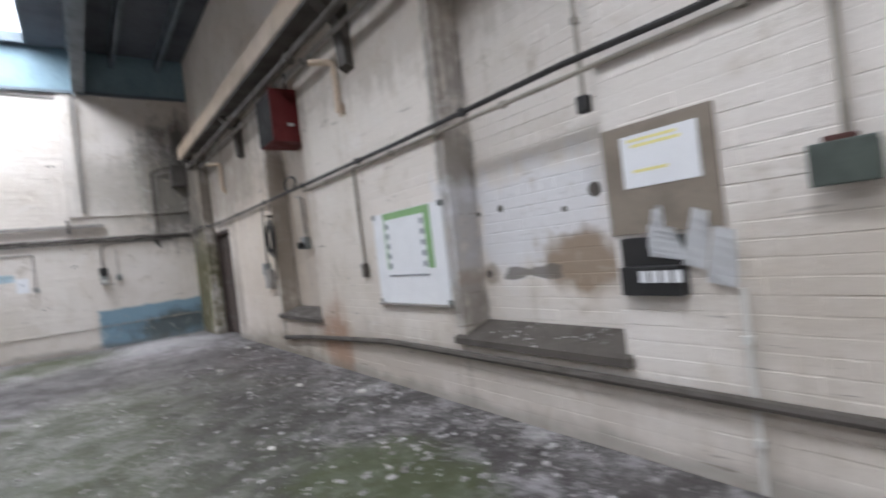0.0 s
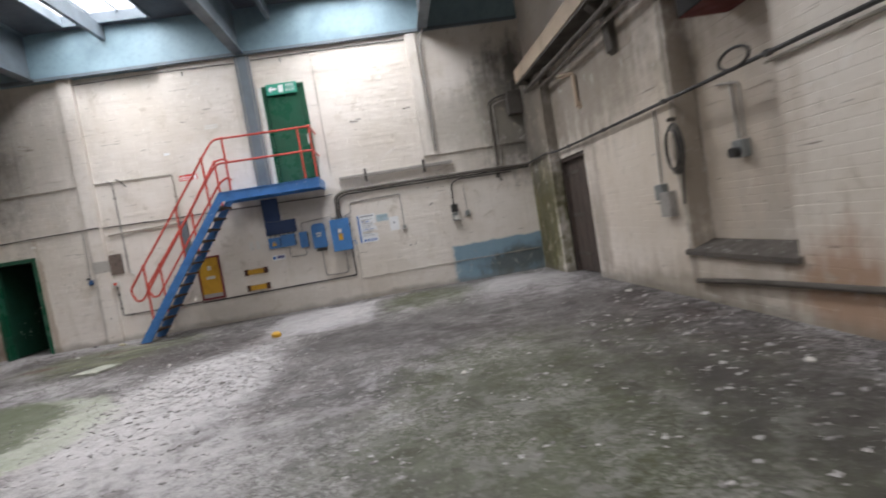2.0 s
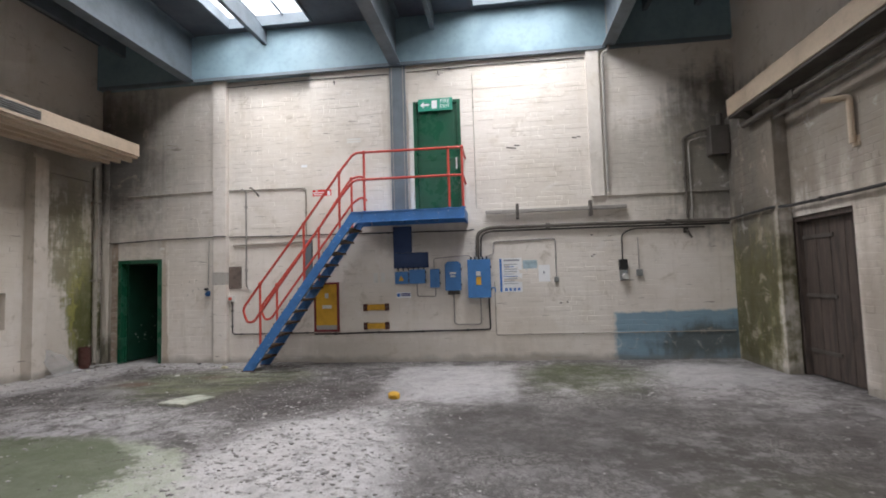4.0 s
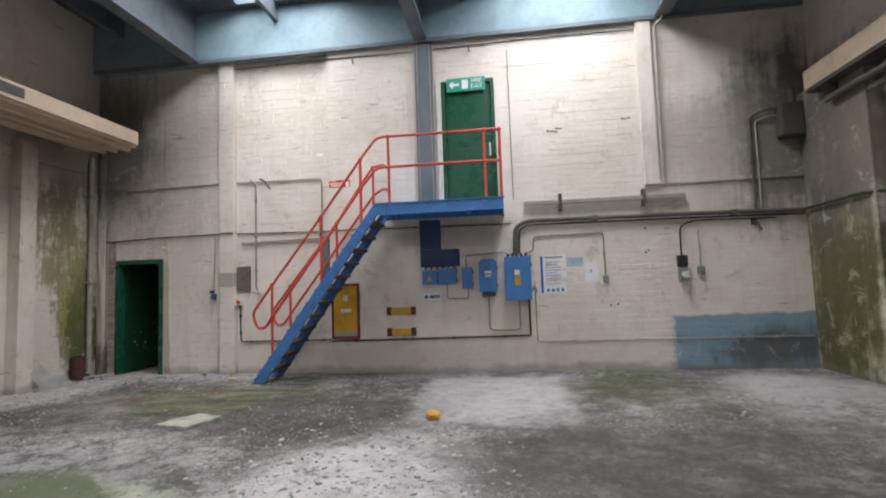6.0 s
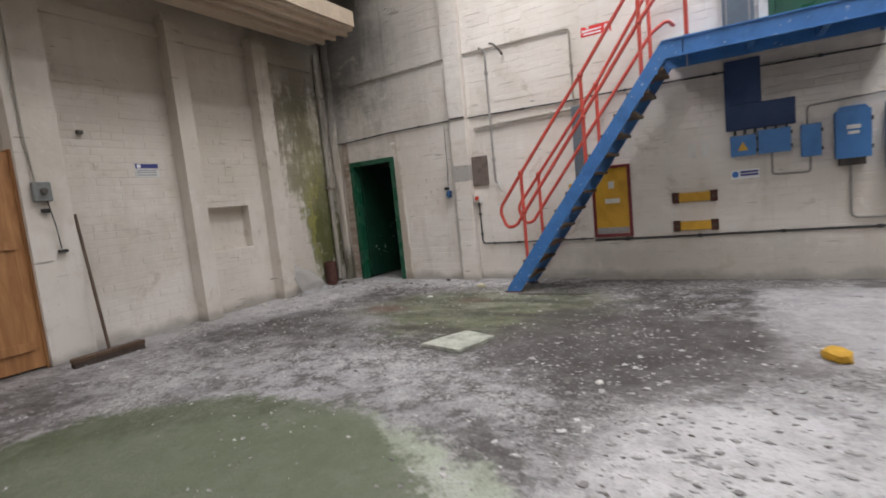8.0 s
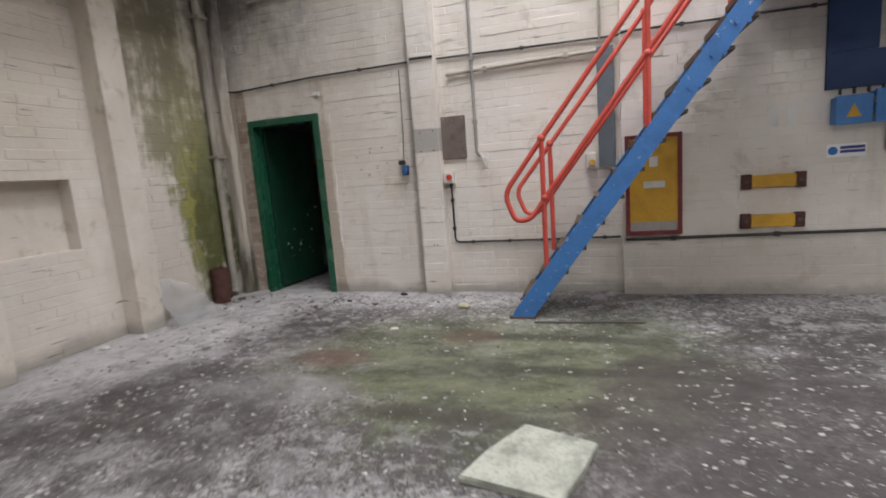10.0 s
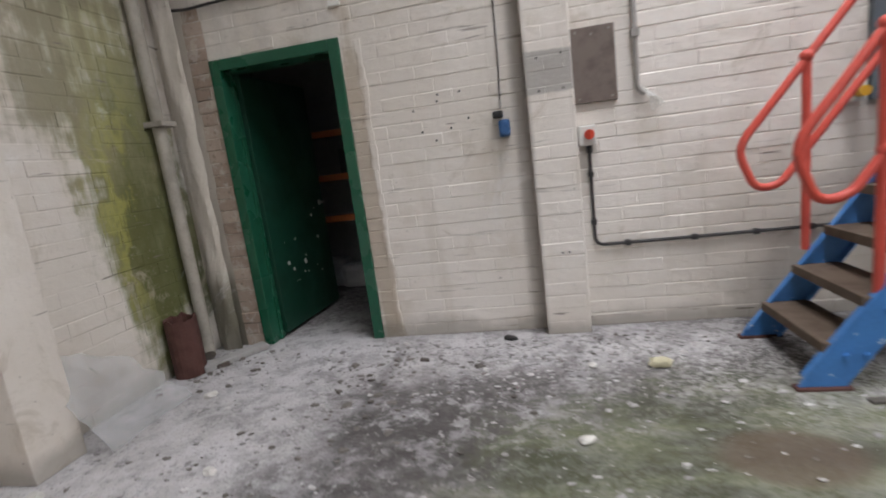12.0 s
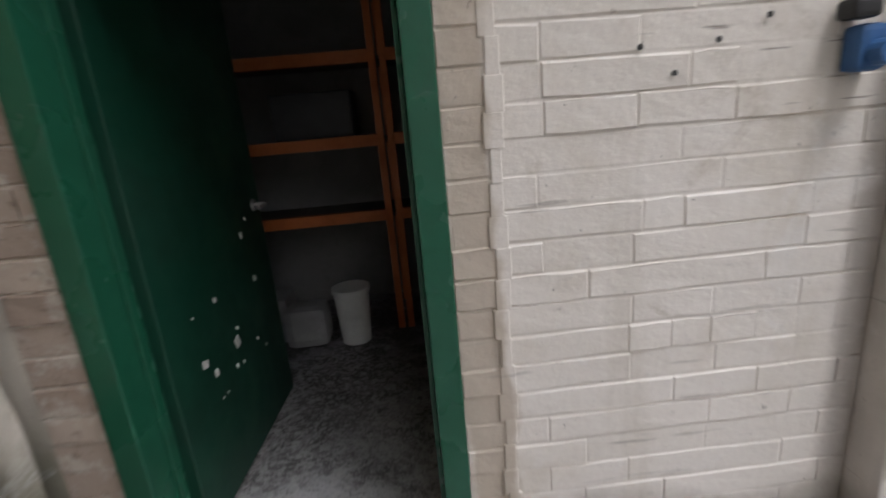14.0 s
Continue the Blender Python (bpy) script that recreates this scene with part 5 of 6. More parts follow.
lamp_hook = solo("plaster_lump", box(-8.30, -8.22, YBAY - 0.02, YBAY - 0.001, 2.23, 2.27, 0.006), M_OFFWHITE, "small white lump of plaster above the doorway", "plaster")

# corner by the doorway
dp = thing("drain_pipe", (-9.53, 12.70, 0), "grey painted drain pipe down the corner", "pipe")
part("pipe", tube([(-9.53, 12.70, 0.10), (-9.53, 12.70, 3.9)], 0.042, 14), M_PIPE, dp, smooth=True)
part("shoe", tube([(-9.53, 12.70, 0.16), (-9.52, 12.68, 0.08), (-9.49, 12.64, 0.045)], 0.044, 12, 0.03), M_PIPE, dp, smooth=True)
for z in (1.66, 3.2):
    part("collar", box(-9.598, -9.46, 12.645, 12.79, z - 0.018, z + 0.018, 0.005), M_PIPE, dp)
rp = thing("rusty_pipe_stump", (-9.485, 12.44, 0), "broken stump of rust-red iron pipe", "pipe stump")
b = bmesh.new()
random.seed(8)
ring_lo, ring_hi, ring_in, ring_lo_in = [], [], [], []
for i in range(18):
    a = 2 * math.pi * i / 18
    jag = 0.40 + random.uniform(-0.02, 0.015)
    c, s = math.cos(a), math.sin(a)
    ring_lo.append(b.verts.new((-9.485 + 0.10 * c, 12.44 + 0.10 * s, 0)))
    ring_hi.append(b.verts.new((-9.485 + 0.10 * c, 12.44 + 0.10 * s, jag)))
    ring_in.append(b.verts.new((-9.485 + 0.088 * c, 12.44 + 0.088 * s, jag - 0.004)))
    ring_lo_in.append(b.verts.new((-9.485 + 0.088 * c, 12.44 + 0.088 * s, 0.02)))
for i in range(18):
    j = (i + 1) % 18
    for p, q in ((ring_lo, ring_hi), (ring_hi, ring_in), (ring_in, ring_lo_in)):
        b.faces.new((p[i], p[j], q[j], q[i]))
part("barrel", b, M_RUST, rp)
b = bmesh.new()
bmesh.ops.create_grid(b, x_segments=14, y_segments=14, size=0.5)
for v in b.verts:
    u, w = v.co.x + 0.5, v.co.y + 0.5
    wave = 0.05 * noise.noise(Vector((u * 4, w * 4, 3.0))) + 0.03 * noise.noise(Vector((u * 11, w * 9, 1.0)))
    v.co = Vector((-9.25 - 0.30 * w + wave, 11.56 + 0.58 * u - 0.10 * w + 0.06 * noise.noise(Vector((u * 3, w * 3, 8.0))), max(0.002, 0.56 * w * (1 - 0.45 * u) + wave * 0.4)))
bmesh.ops.solidify(b, geom=b.faces[:], thickness=0.003)
sl = solo("plastic_sheet", b, M_FILM, "crumpled translucent plastic sheet against the wall", "sheet", smooth=True)
solo("timber_offcut", box(-9.52, -9.06, 12.60, 12.70, 0.0, 0.045, 0.012, turn=pose(0, 0, 0, 0, 0, 58)), M_FLUSH, "dusty timber offcut on the floor", "offcut")
solo("timber_offcut", box(-9.50, -9.25, 12.46, 12.50, 0.0, 0.03, 0.006, turn=pose(0, 0, 0, 0, 0, 40)), M_DARKWOOD, "dark sliver of wood on the floor", "offcut")

# store room
rk = thing("shelving_rack", (-8.8, 14.6, 0), "orange steel shelving rack in the dark room", "shelving")
for x in (-8.47, -10.0, -7.4):
    for dx in (-0.03, 0.03):
        part("upright", box(x + dx - 0.02, x + dx + 0.02, 14.56, 14.60, 0, 1.95, 0.003), M_ORANGEWOOD, rk)
    part("upright", box(x - 0.02, x + 0.02, 15.05, 15.09, 0, 1.95, 0.003), M_ORANGEWOOD, rk)
for z in (0.725, 1.155, 1.60):
    part("shelf_beam", box(-9.98, -8.50, 14.56, 14.60, z - 0.035, z + 0.03, 0.004), M_ORANGEWOOD, rk)
    part("shelf_beam", box(-8.44, -7.42, 14.56, 14.60, z - 0.035, z + 0.03, 0.004), M_ORANGEWOOD, rk)
    part("shelf_board", box(-9.98, -7.42, 14.60, 15.07, z - 0.02, z, 0.002), M_DARKWOOD, rk)
bk = thing("bucket", (-8.76, 14.40, 0), "white plastic bucket on the store room floor", "bucket")
part("pail", drum((-8.77, 14.47, 0.165), 0.085, 0.33, 24, r2=0.105), M_OFFWHITE, bk, smooth=True)
part("rim", drum((-8.77, 14.47, 0.325), 0.112, 0.028, 24), M_OFFWHITE, bk)
for x, y, s in ((-9.05, 14.5, 0.13), (-9.3, 14.6, 0.16)):
    solo("rubble_bag", box(x - s, x + s, y - s * 0.8, y + s * 0.8, 0, s * 1.9, s * 0.45), M_FLUSH, "pale crumpled bag on the store room floor", "bag", "bags")
solo("storage_carton", box(-9.1, -8.65, 14.64, 15.0, 1.155, 1.44, 0.01), M_BLACK, "dark carton on a shelf", "carton")

# ---- things on the side wall with the recesses ----
E_ = XR


def eplate(y0, y1, z0, z1, x=E_, t=0.004, bevel=0.001):
    return box(x - t, x - 0.0005, y0, y1, z0, z1, bevel)


wbd = thing("whiteboard", (E_, 3.68, 0.83), "white magnetic board with a green-edged poster", "whiteboard")
part("board", eplate(3.10, 4.27, 0.835, 1.715, E_, 0.022, 0.004), M_WHITE, wbd)
for a in ((3.09, 4.28, 0.82, 0.842), ):
    part("pen_tray", box(E_ - 0.05, E_ - 0.001, a[0], a[1], a[2], a[3], 0.004), M_CONDUIT, wbd)
for y, z in ((3.12, 0.855), (4.25, 0.855), (3.12, 1.695), (4.25, 1.695)):
    part("corner_cap", box(E_ - 0.028, E_ - 0.001, y - 0.025, y + 0.025, z - 0.025, z + 0.025, 0.004), M_GREYBOX, wbd)
x = E_ - 0.0225
ch = part("green_card", eplate(3.27, 4.06, 1.16, 1.71, x, 0.003), M_LIMEGREEN, wbd, "bright green backing card")
part("poster_sheet", eplate(3.36, 4.03, 1.105, 1.645, x - 0.004, 0.003), M_WHITE, wbd)
for i in range(5):
    for y in (3.37, 3.965):
        part("poster_mark", eplate(y, y + 0.055, 1.175 + i * 0.095, 1.225 + i * 0.095, x - 0.0075, 0.002), M_INK, wbd)
part("poster_edge", eplate(3.36, 4.03, 1.10, 1.112, x - 0.0075, 0.002), M_INK, wbd)

ck = thing("notice_board", (E_, 1.22, 1.27), "brown hardboard notice board with a pinned paper", "notice board")
part("board", eplate(0.922, 1.53, 1.275, 1.865, E_, 0.02, 0.003), M_CORK, ck)
pa = part("paper", eplate(0.997, 1.412, 1.522, 1.803, E_ - 0.021, 0.003), M_WHITE, ck, "white paper with yellow highlighting")
for z, y0, y1 in ((1.765, 1.10, 1.37), (1.735, 1.08, 1.35), (1.60, 1.16, 1.35)):
    part("highlight", eplate(y0, y1, z, z + 0.016, E_ - 0.0245, 0.001, 0.0), M_YELLOWMARK, pa)
hd = thing("leaflet_holder", (E_, 1.30, 0.945), "black wall holder with loose white papers", "leaflet holder")
part("back_plate", eplate(1.125, 1.483, 0.945, 1.255, E_, 0.02, 0.004), M_BLACK, hd)
part("pocket", box(E_ - 0.07, E_ - 0.001, 1.135, 1.473, 0.945, 1.10, 0.006), M_BLACK, hd)
for i in range(4):
    part("white_tab", box(E_ - 0.0745, E_ - 0.071, 1.125 + i * 0.062, 1.168 + i * 0.062, 1.015, 1.078, 0.001), M_WHITE, hd)


def sheet_of_paper(y, z, w, h, lean, curl):
    b = bmesh.new()
    rows = []
    for i in range(7):
        t = i / 6
        off = 0.03 + curl * t * t
        rows.append([b.verts.new((E_ - off - 0.02 * (j - 0.5) * math.sin(4 * t), y + (j - 0.5) * w * (1 - 0.25 * t) + lean * t, z + h * t + 0.03 * j)) for j in (0, 1)])
    for p, q in zip(rows, rows[1:]):
        b.faces.new((p[0], p[1], q[1], q[0]))
    bmesh.ops.solidify(b, geom=b.faces[:], thickness=0.002)
    return b


for y, z, w, h, lean, curl in ((1.21, 1.12, 0.19, 0.17, 0.02, 0.004), (1.26, 1.14, 0.08, 0.26, -0.02, -0.008), (1.08, 1.07, 0.11, 0.28, -0.06, 0.006), (0.96, 0.98, 0.13, 0.27, -0.04, 0.004)):
    part("loose_paper", sheet_of_paper(y, z, w, h, lean, curl), M_WHITE, hd)
gb = thing("switch_box", (E_, 0.44, 1.40), "grey-green steel switch box with a rusty top", "switch box")
part("body", box(E_ - 0.09, E_ - 0.001, 0.34, 0.545, 1.40, 1.55, 0.012), M_GREENBOX, gb)
part("lid", box(E_ - 0.105, E_ - 0.088, 0.33, 0.555, 1.39, 1.56, 0.008), M_GREENBOX, gb)
part("top_fitting", box(E_ - 0.08, E_ - 0.02, 0.40, 0.51, 1.55, 1.585, 0.01), M_RUST, gb, "rusty fitting")
run("conduit", [(E_ - 0.03, 0.435, 1.59), (E_ - 0.03, 0.43, 3.9)], 0.018, M_PIPE, "painted conduit rising from the switch box", "conduit", 0.0, "conduits", 0.8)
run("conduit", [(E_ - 0.03, 1.605, 2.08), (E_ - 0.03, 1.60, 3.9)], 0.014, M_PIPE, "painted conduit beside the notice board", "conduit", 0.0, "conduits", 0.8)
solo("conduit_end", box(E_ - 0.06, E_ - 0.001, 1.57, 1.64, 2.0, 2.10, 0.01), M_BLACK, "black conduit end box", "box")
run("wall_pipe", [(E_ - 0.03, 0.87, 0.98), (E_ - 0.03, 0.874, 0.02)], 0.014, M_OFFWHITE, "white pipe down to the floor", "pipe", 0.0, "wall pipes", 0.4)
lc = run("long_cable", [(E_ - 0.06, -3.0, 2.28), (E_ - 0.06, 1.0, 2.295), (E_ - 0.06, 1.7, 2.315), (E_ - 0.06, 3.6, 2.30), (E_ - 0.06, 6.7, 2.32), (E_ - 0.06, 10.0, 2.34), (E_ - 0.06, 11.3, 2.36), (2.30, 11.5, 2.365), (2.30, 12.72, 2.35)], 0.021, M_CABLE, "heavy black cable along the side wall", "cable", 0.06, "wall cables", 1.3)
run("long_pipe", [(E_ - 0.03, -3.0, 2.22), (E_ - 0.03, 1.5, 2.245), (E_ - 0.03, 6.0, 2.255)], 0.016, M_PIPE, "painted pipe below the heavy cable", "pipe", 0.0, "wall pipes", 1.5)
lp = []
for i in range(15):
    t = i / 14
    y = 7.35 - t * 11.0
    z = 0.24 + 0.21 * min(1.0, max(0.0, (7.35 - y) / 3.2)) ** 0.8
    lp.append((E_ - 0.05, y, z))
run("low_pipe", lp, 0.030, M_DARKPIPE, "dark lagged pipe low along the side wall", "pipe", 0.0, "wall pipes", 2.0)
loop = [(E_ - 0.08, 6.30 + 0.20 * math.cos(a), 2.40 + 0.09 * math.sin(a)) for a in (i * 2 * math.pi / 16 for i in range(17))]
run("cable_loop", loop, 0.016, M_CABLE, "spare loop of black cable on the wall", "cable", 0.0, "wall cables")
coil = thing("coiled_hose", (E_, 7.45, 1.2), "coil of dark cable hanging on a hook", "coil")
for q in range(3):
    part("turn", tube([(E_ - 0.05 - 0.02 * q, 7.44 + (0.165 - 0.02 * q) * math.cos(a), 1.76 + (0.285 - 0.03 * q) * math.sin(a)) for a in (i * 2 * math.pi / 24 for i in range(25))], 0.012, 8), M_CABLE, coil, smooth=True)
part("tail", tube([(E_ - 0.05, 7.33, 1.56), (E_ - 0.05, 7.40, 1.13)], 0.011, 8), M_CABLE, coil)
part("hook", box(E_ - 0.09, E_ - 0.001, 7.43, 7.47, 2.08, 2.12, 0.004), M_DARKSTEEL_SHADE, coil)
ob = thing("switch_box", (E_, 7.78, 1.03), "grey wall switch box with a socket below", "switch box")
part("upper_body", box(E_ - 0.09, E_ - 0.001, 7.78, 7.94, 1.20, 1.39, 0.012), M_GREYBOX, ob)
part("lower_body", box(E_ - 0.10, E_ - 0.001, 7.62, 7.84, 0.99, 1.29, 0.015), M_CONDUIT, ob)
part("cable", tube([(E_ - 0.03, 7.86, 1.39), (E_ - 0.03, 7.82, 2.0), (E_ - 0.03, 7.80, 2.28)], 0.010, 8), M_CABLE, ob)
rc = 2.81
so = thing("recess_socket", (rc, 6.75, 1.45), "dark wall socket with cables in the recess", "socket")
part("body", box(rc - 0.10, rc - 0.001, 6.65, 6.80, 1.52, 1.70, 0.015), M_GREYBOX, so)
part("plug", drum((rc - 0.13, 6.72, 1.58), 0.05, 0.09, 14, "x"), M_BLACK, so)
part("conduit", tube([(rc - 0.03, 6.76, 1.72), (rc - 0.03, 6.80, 2.30)], 0.014), M_CONDUIT, so)
part("conduit", tube([(rc - 0.03, 6.68, 1.72), (rc - 0.03, 6.68, 2.26), (rc - 0.03, 7.0, 2.32)], 0.010, 8, 0.05), M_CONDUIT, so)
hk = thing("hanging_flex", (E_, 4.6, 1.14), "pair of painted flexes ending in a dark socket", "cable")
for dy in (-0.018, 0.018):
    part("flex", tube([(E_ - 0.02, 4.56 + dy, 2.28), (E_ - 0.02, 4.55 + dy, 1.36), (E_ - 0.03, 4.53 + dy * 0.6, 1.20)], 0.009, 8, 0.05), M_PIPE, hk)
part("socket", box(E_ - 0.06, E_ - 0.001, 4.50, 4.57, 1.10, 1.25, 0.014), M_DARKPIPE, hk)
rb = thing("red_box", (2.4, 6.4, 3.05), "red and black steel box high in the recess", "box")
part("body", box(2.28, 2.80, 6.12, 6.72, 2.95, 3.60, 0.012), M_RED, rb)
part("side_panel", box(2.265, 2.285, 6.13, 6.71, 2.96, 3.59, 0.004), M_FLATBLACK, rb, "black side panel")
part("lid_edge", box(2.26, 2.80, 6.10, 6.122, 2.93, 3.62, 0.004), M_RED, rb)
part("latch", box(2.46, 2.54, 6.085, 6.10, 3.13, 3.17, 0.004), M_OFFWHITE, rb)
part("hanger", tube([(2.6, 6.4, 3.60), (2.6, 6.4, 3.93)], 0.02, 8), M_DARKSTEEL_SHADE, rb)
run("roof_pipe", [(2.27, YS + 0.1, 3.68), (2.27, 4.0, 3.70), (2.27, 12.0, 3.74)], 0.045, M_DARKPIPE, "dark steel pipe slung under the crane beam", "pipe", 0.0, "slung pipes", 2.4, 12)
run("roof_pipe", [(2.40, YS + 0.1, 3.60), (2.40, 12.0, 3.66)], 0.028, M_CONDUIT, "grey pipe slung under the crane beam", "pipe", 0.0, "slung pipes", 2.4, 10)
for y in (4.68, 10.04):
    ab = thing("elbow_bracket", (E_, y, 2.9), "brown painted pipe bracket elbow on the wall", "bracket", "elbow brackets")
    part("arm", tube([(2.28, y + 0.14, 3.46), (E_ - 0.05, y, 3.44), (E_ - 0.05, y, 2.90)], 0.035, 10, 0.04), M_CREAM, ab, smooth=True)
    part("foot_plate", box(E_ - 0.02, E_ - 0.001, y - 0.06, y + 0.06, 2.86, 2.98, 0.004), M_CREAM, ab)
for y, z, r_ in ((2.687, 1.573, 0.03), (2.062, 1.49, 0.022), (1.80, 1.585, 0.05), (2.90, 1.06, 0.035), (2.95, 1.56, 0.022)):
    solo("wall_cavity", drum((rc - 0.004, y, z), r_, 0.012, 9, "x", r_ * 0.7), M_DARKPIPE, "dark broken hole in the recess brickwork", "hole", "wall holes")

# ---- things on the other side wall ----
W_ = XL
ns = thing("safety_sign", (W_, 9.6, 1.84), "white and navy safety notice with torn corner", "notice")
part("sheet", box(W_ + 0.0005, W_ + 0.005, 9.505, 9.795, 1.885, 2.055, 0.001), M_OFFWHITE, ns)
part("heading", box(W_ + 0.005, W_ + 0.007, 9.515, 9.785, 1.995, 2.048), M_NAVY, ns)
part("disc", drum((W_ + 0.008, 9.555, 2.021), 0.024, 0.003, 16, "x"), M_WHITE, ns)
for z in (1.965, 1.94, 1.91):
    part("text_bar", box(W_ + 0.005, W_ + 0.007, 9.53, 9.76, z, z + 0.012), M_INK, ns)
P_ = W_ + 0.20
sw = thing("wall_switch", (P_, 8.46, 1.64), "grey wall switch and hanging plugs on the pier", "switch")
part("body", box(P_ + 0.001, P_ + 0.07, 8.39, 8.54, 1.64, 1.83, 0.012), M_GREYBOX, sw)
part("knob", drum((P_ + 0.08, 8.47, 1.74), 0.03, 0.03, 14, "x"), M_DARKSTEEL_SHADE, sw)
part("conduit", tube([(P_ + 0.02, 8.43, 1.83), (P_ + 0.02, 8.40, 2.3), (P_ + 0.02, 8.40, 3.7)], 0.010, 8), M_PIPE, sw)
part("flex", tube([(P_ + 0.03, 8.50, 1.64), (P_ + 0.04, 8.53, 1.40), (P_ + 0.03, 8.55, 1.16)], 0.006, 6), M_CABLE, sw)
part("plug", box(P_ + 0.01, P_ + 0.05, 8.52, 8.60, 1.12, 1.15, 0.006), M_BLACK, sw)
part("hook", box(P_ + 0.001, P_ + 0.04, 8.44, 8.51, 1.53, 1.57, 0.006), M_BLACK, sw)
br = thing("broom", (-9.06, 8.7, 0), "dark wooden broom leaning on the wall", "broom")
part("stick", tube([(-9.08, 8.69, 0.07), (W_ + 0.03, 8.80, 1.50)], 0.016, 10), M_STICK, br, smooth=True)
part("head", box(-9.11, -9.03, 8.34, 9.02, 0.045, 0.095, 0.012), M_STICK, br)
part("bristles", prism([(-9.12, 0.0), (-9.02, 0.0), (-9.035, 0.05), (-9.105, 0.05)], "y", 8.35, 9.01), M_BROOM, br)
for y, z in ((8.98, 2.38), (10.13, 2.55), (11.42, 2.4)):
    solo("wall_stub", box(W_, W_ + 0.05, y - 0.03, y + 0.03, z - 0.02, z + 0.02, 0.008), M_DARKPIPE, "short iron stub in the wall", "stub", "wall stubs")

# ---- things on the floor ----
random.seed(21)


def chunk(x, y, sx, sy, sz, seed, squash=1.0):
    """A broken lump, rough on all sides, lying on the floor."""
    b = bmesh.new()
    bmesh.ops.create_icosphere(b, subdivisions=2, radius=1.0)
    noise.seed_set(seed)
    for v in b.verts:
        k = 1 + 0.35 * noise.noise(v.co * 1.7 + Vector((seed, 0, 0)))
        v.co = Vector((v.co.x * sx * k, v.co.y * sy * k, max(v.co.z, -0.55) * sz * k))
    lo = min(v.co.z for v in b.verts)
    b.transform(Matrix.Translation((x, y, -lo)) @ pose(0, 0, 0, 0, 0, seed * 37))
    return b


solo("foam_lump", chunk(-2.98, 10.08, 0.12, 0.075, 0.05, 3), M_YELLOW, "broken yellow foam block on the floor", "foam block")
solo("foam_block", chunk(-6.56, 12.27, 0.06, 0.04, 0.033, 5), plain("cream_foam", (0.62, 0.58, 0.40), 0.9, dirt=0.3), "cream lump of broken foam on the floor", "foam block")
slab = prism([(-5.70, 10.17), (-5.36, 10.05), (-5.42, 9.83), (-5.50, 9.61), (-5.62, 9.66), (-5.92, 9.70), (-5.84, 9.90)], "z", 0.0, 0.035)
bmesh.ops.bevel(slab, geom=slab.edges[:], offset=0.008, segments=2, affect="EDGES")
solo("stone_slab", slab, M_STONE, "pale broken slab lying on the floor", "slab")
solo("rubber_scrap", chunk(-7.36, 12.75, 0.05, 0.026, 0.018, 9), M_BLACK, "black rubber scrap by the wall", "scrap")
solo("steel_strip", box(-5.85, -5.0, 11.86, 11.90, 0.0, 0.012, 0.003, turn=pose(0, 0, 0, 0, 0, 3)), M_DARKSTEEL_SHADE, "dark steel strip on the floor by the stairs", "strip")
for i, (x, y, s) in enumerate(((-7.0, 11.6, 0.05), (-6.9, 12.3, 0.045), (-4.3, 9.3, 0.05), (-9.3, 11.2, 0.08), (-9.4, 10.9, 0.07), (-9.1, 12.1, 0.06), (1.9, 5.2, 0.06), (1.1, 3.6, 0.05), (2.2, 4.3, 0.07), (0.7, 2.6, 0.05), (1.5, 7.1, 0.06), (-0.4, 6.4, 0.05), (2.25, 8.6, 0.07), (-8.6, 11.4, 0.05))):
    solo("plaster_lump", chunk(x, y, s * 0.75, s * 0.5, s * 0.28, 30 + i), M_PLASTER, "broken lump of white plaster on the floor", "plaster", "plaster lumps")

# ---- litter on the floor: flakes of paint and plaster, grit ----


def litter(name, areas, seed, material, label, flat=0.22, ground=None):
    """Loose flakes, each an uneven thin chip of its own, strewn over areas (x, y, rx, ry, count, size)."""
    rng = np.random.default_rng(seed)
    verts, faces = [], []
    for cx, cy, rx, ry, count, size in areas:
        for q in range(count):
            if q % 9 == 0:
                hx, hy, tight = cx + rx * rng.normal() * 0.55, cy + ry * rng.normal() * 0.55, 0.04 + 0.22 * rng.random()
            x, y = hx + tight * rng.normal(), hy + tight * rng.normal()
            if not ground and not (XL + 0.05 < x < XR - 0.04 and y < YB - 0.03):
                continue
            if ground and not 2.5 < x < 2.79:
                continue
            g = ground(x) if ground else 0.0
            s = size * (0.18 + rng.random() ** 5 * 1.9)
            n = int(rng.integers(4, 7))
            a0 = rng.random() * 6.28
            tilt, way = rng.normal() * 0.18, rng.random() * 6.28
            lean = 0.4 + 0.5 * rng.random()
            h = s * flat * (0.5 + rng.random())
            base = len(verts)
            for lift in (0.0, 1.0):
                for i in range(n):
                    a = a0 + 6.283 * i / n + rng.normal() * 0.18
                    r = s * (0.45 + 0.75 * rng.random()) * (1.0 - 0.25 * lift)
                    px, py = r * math.cos(a), r * lean * math.sin(a)
                    z = lift * h + max(0.0, tilt * (px * math.cos(way) + py * math.sin(way)))
                    verts.append((x + px, y + py, z + g + 0.0005))
            faces.append(tuple(range(base + n, base + 2 * n)))
            for i in range(n):
                j = (i + 1) % n
                faces.append((base + i, base + j, base + n + j, base + n + i))
    me = bpy.data.meshes.new(name)
    me.from_pydata(verts, [], faces)
    me.materials.append(material)
    return tagged(new(name, me), label, "debris", "", "stuff")


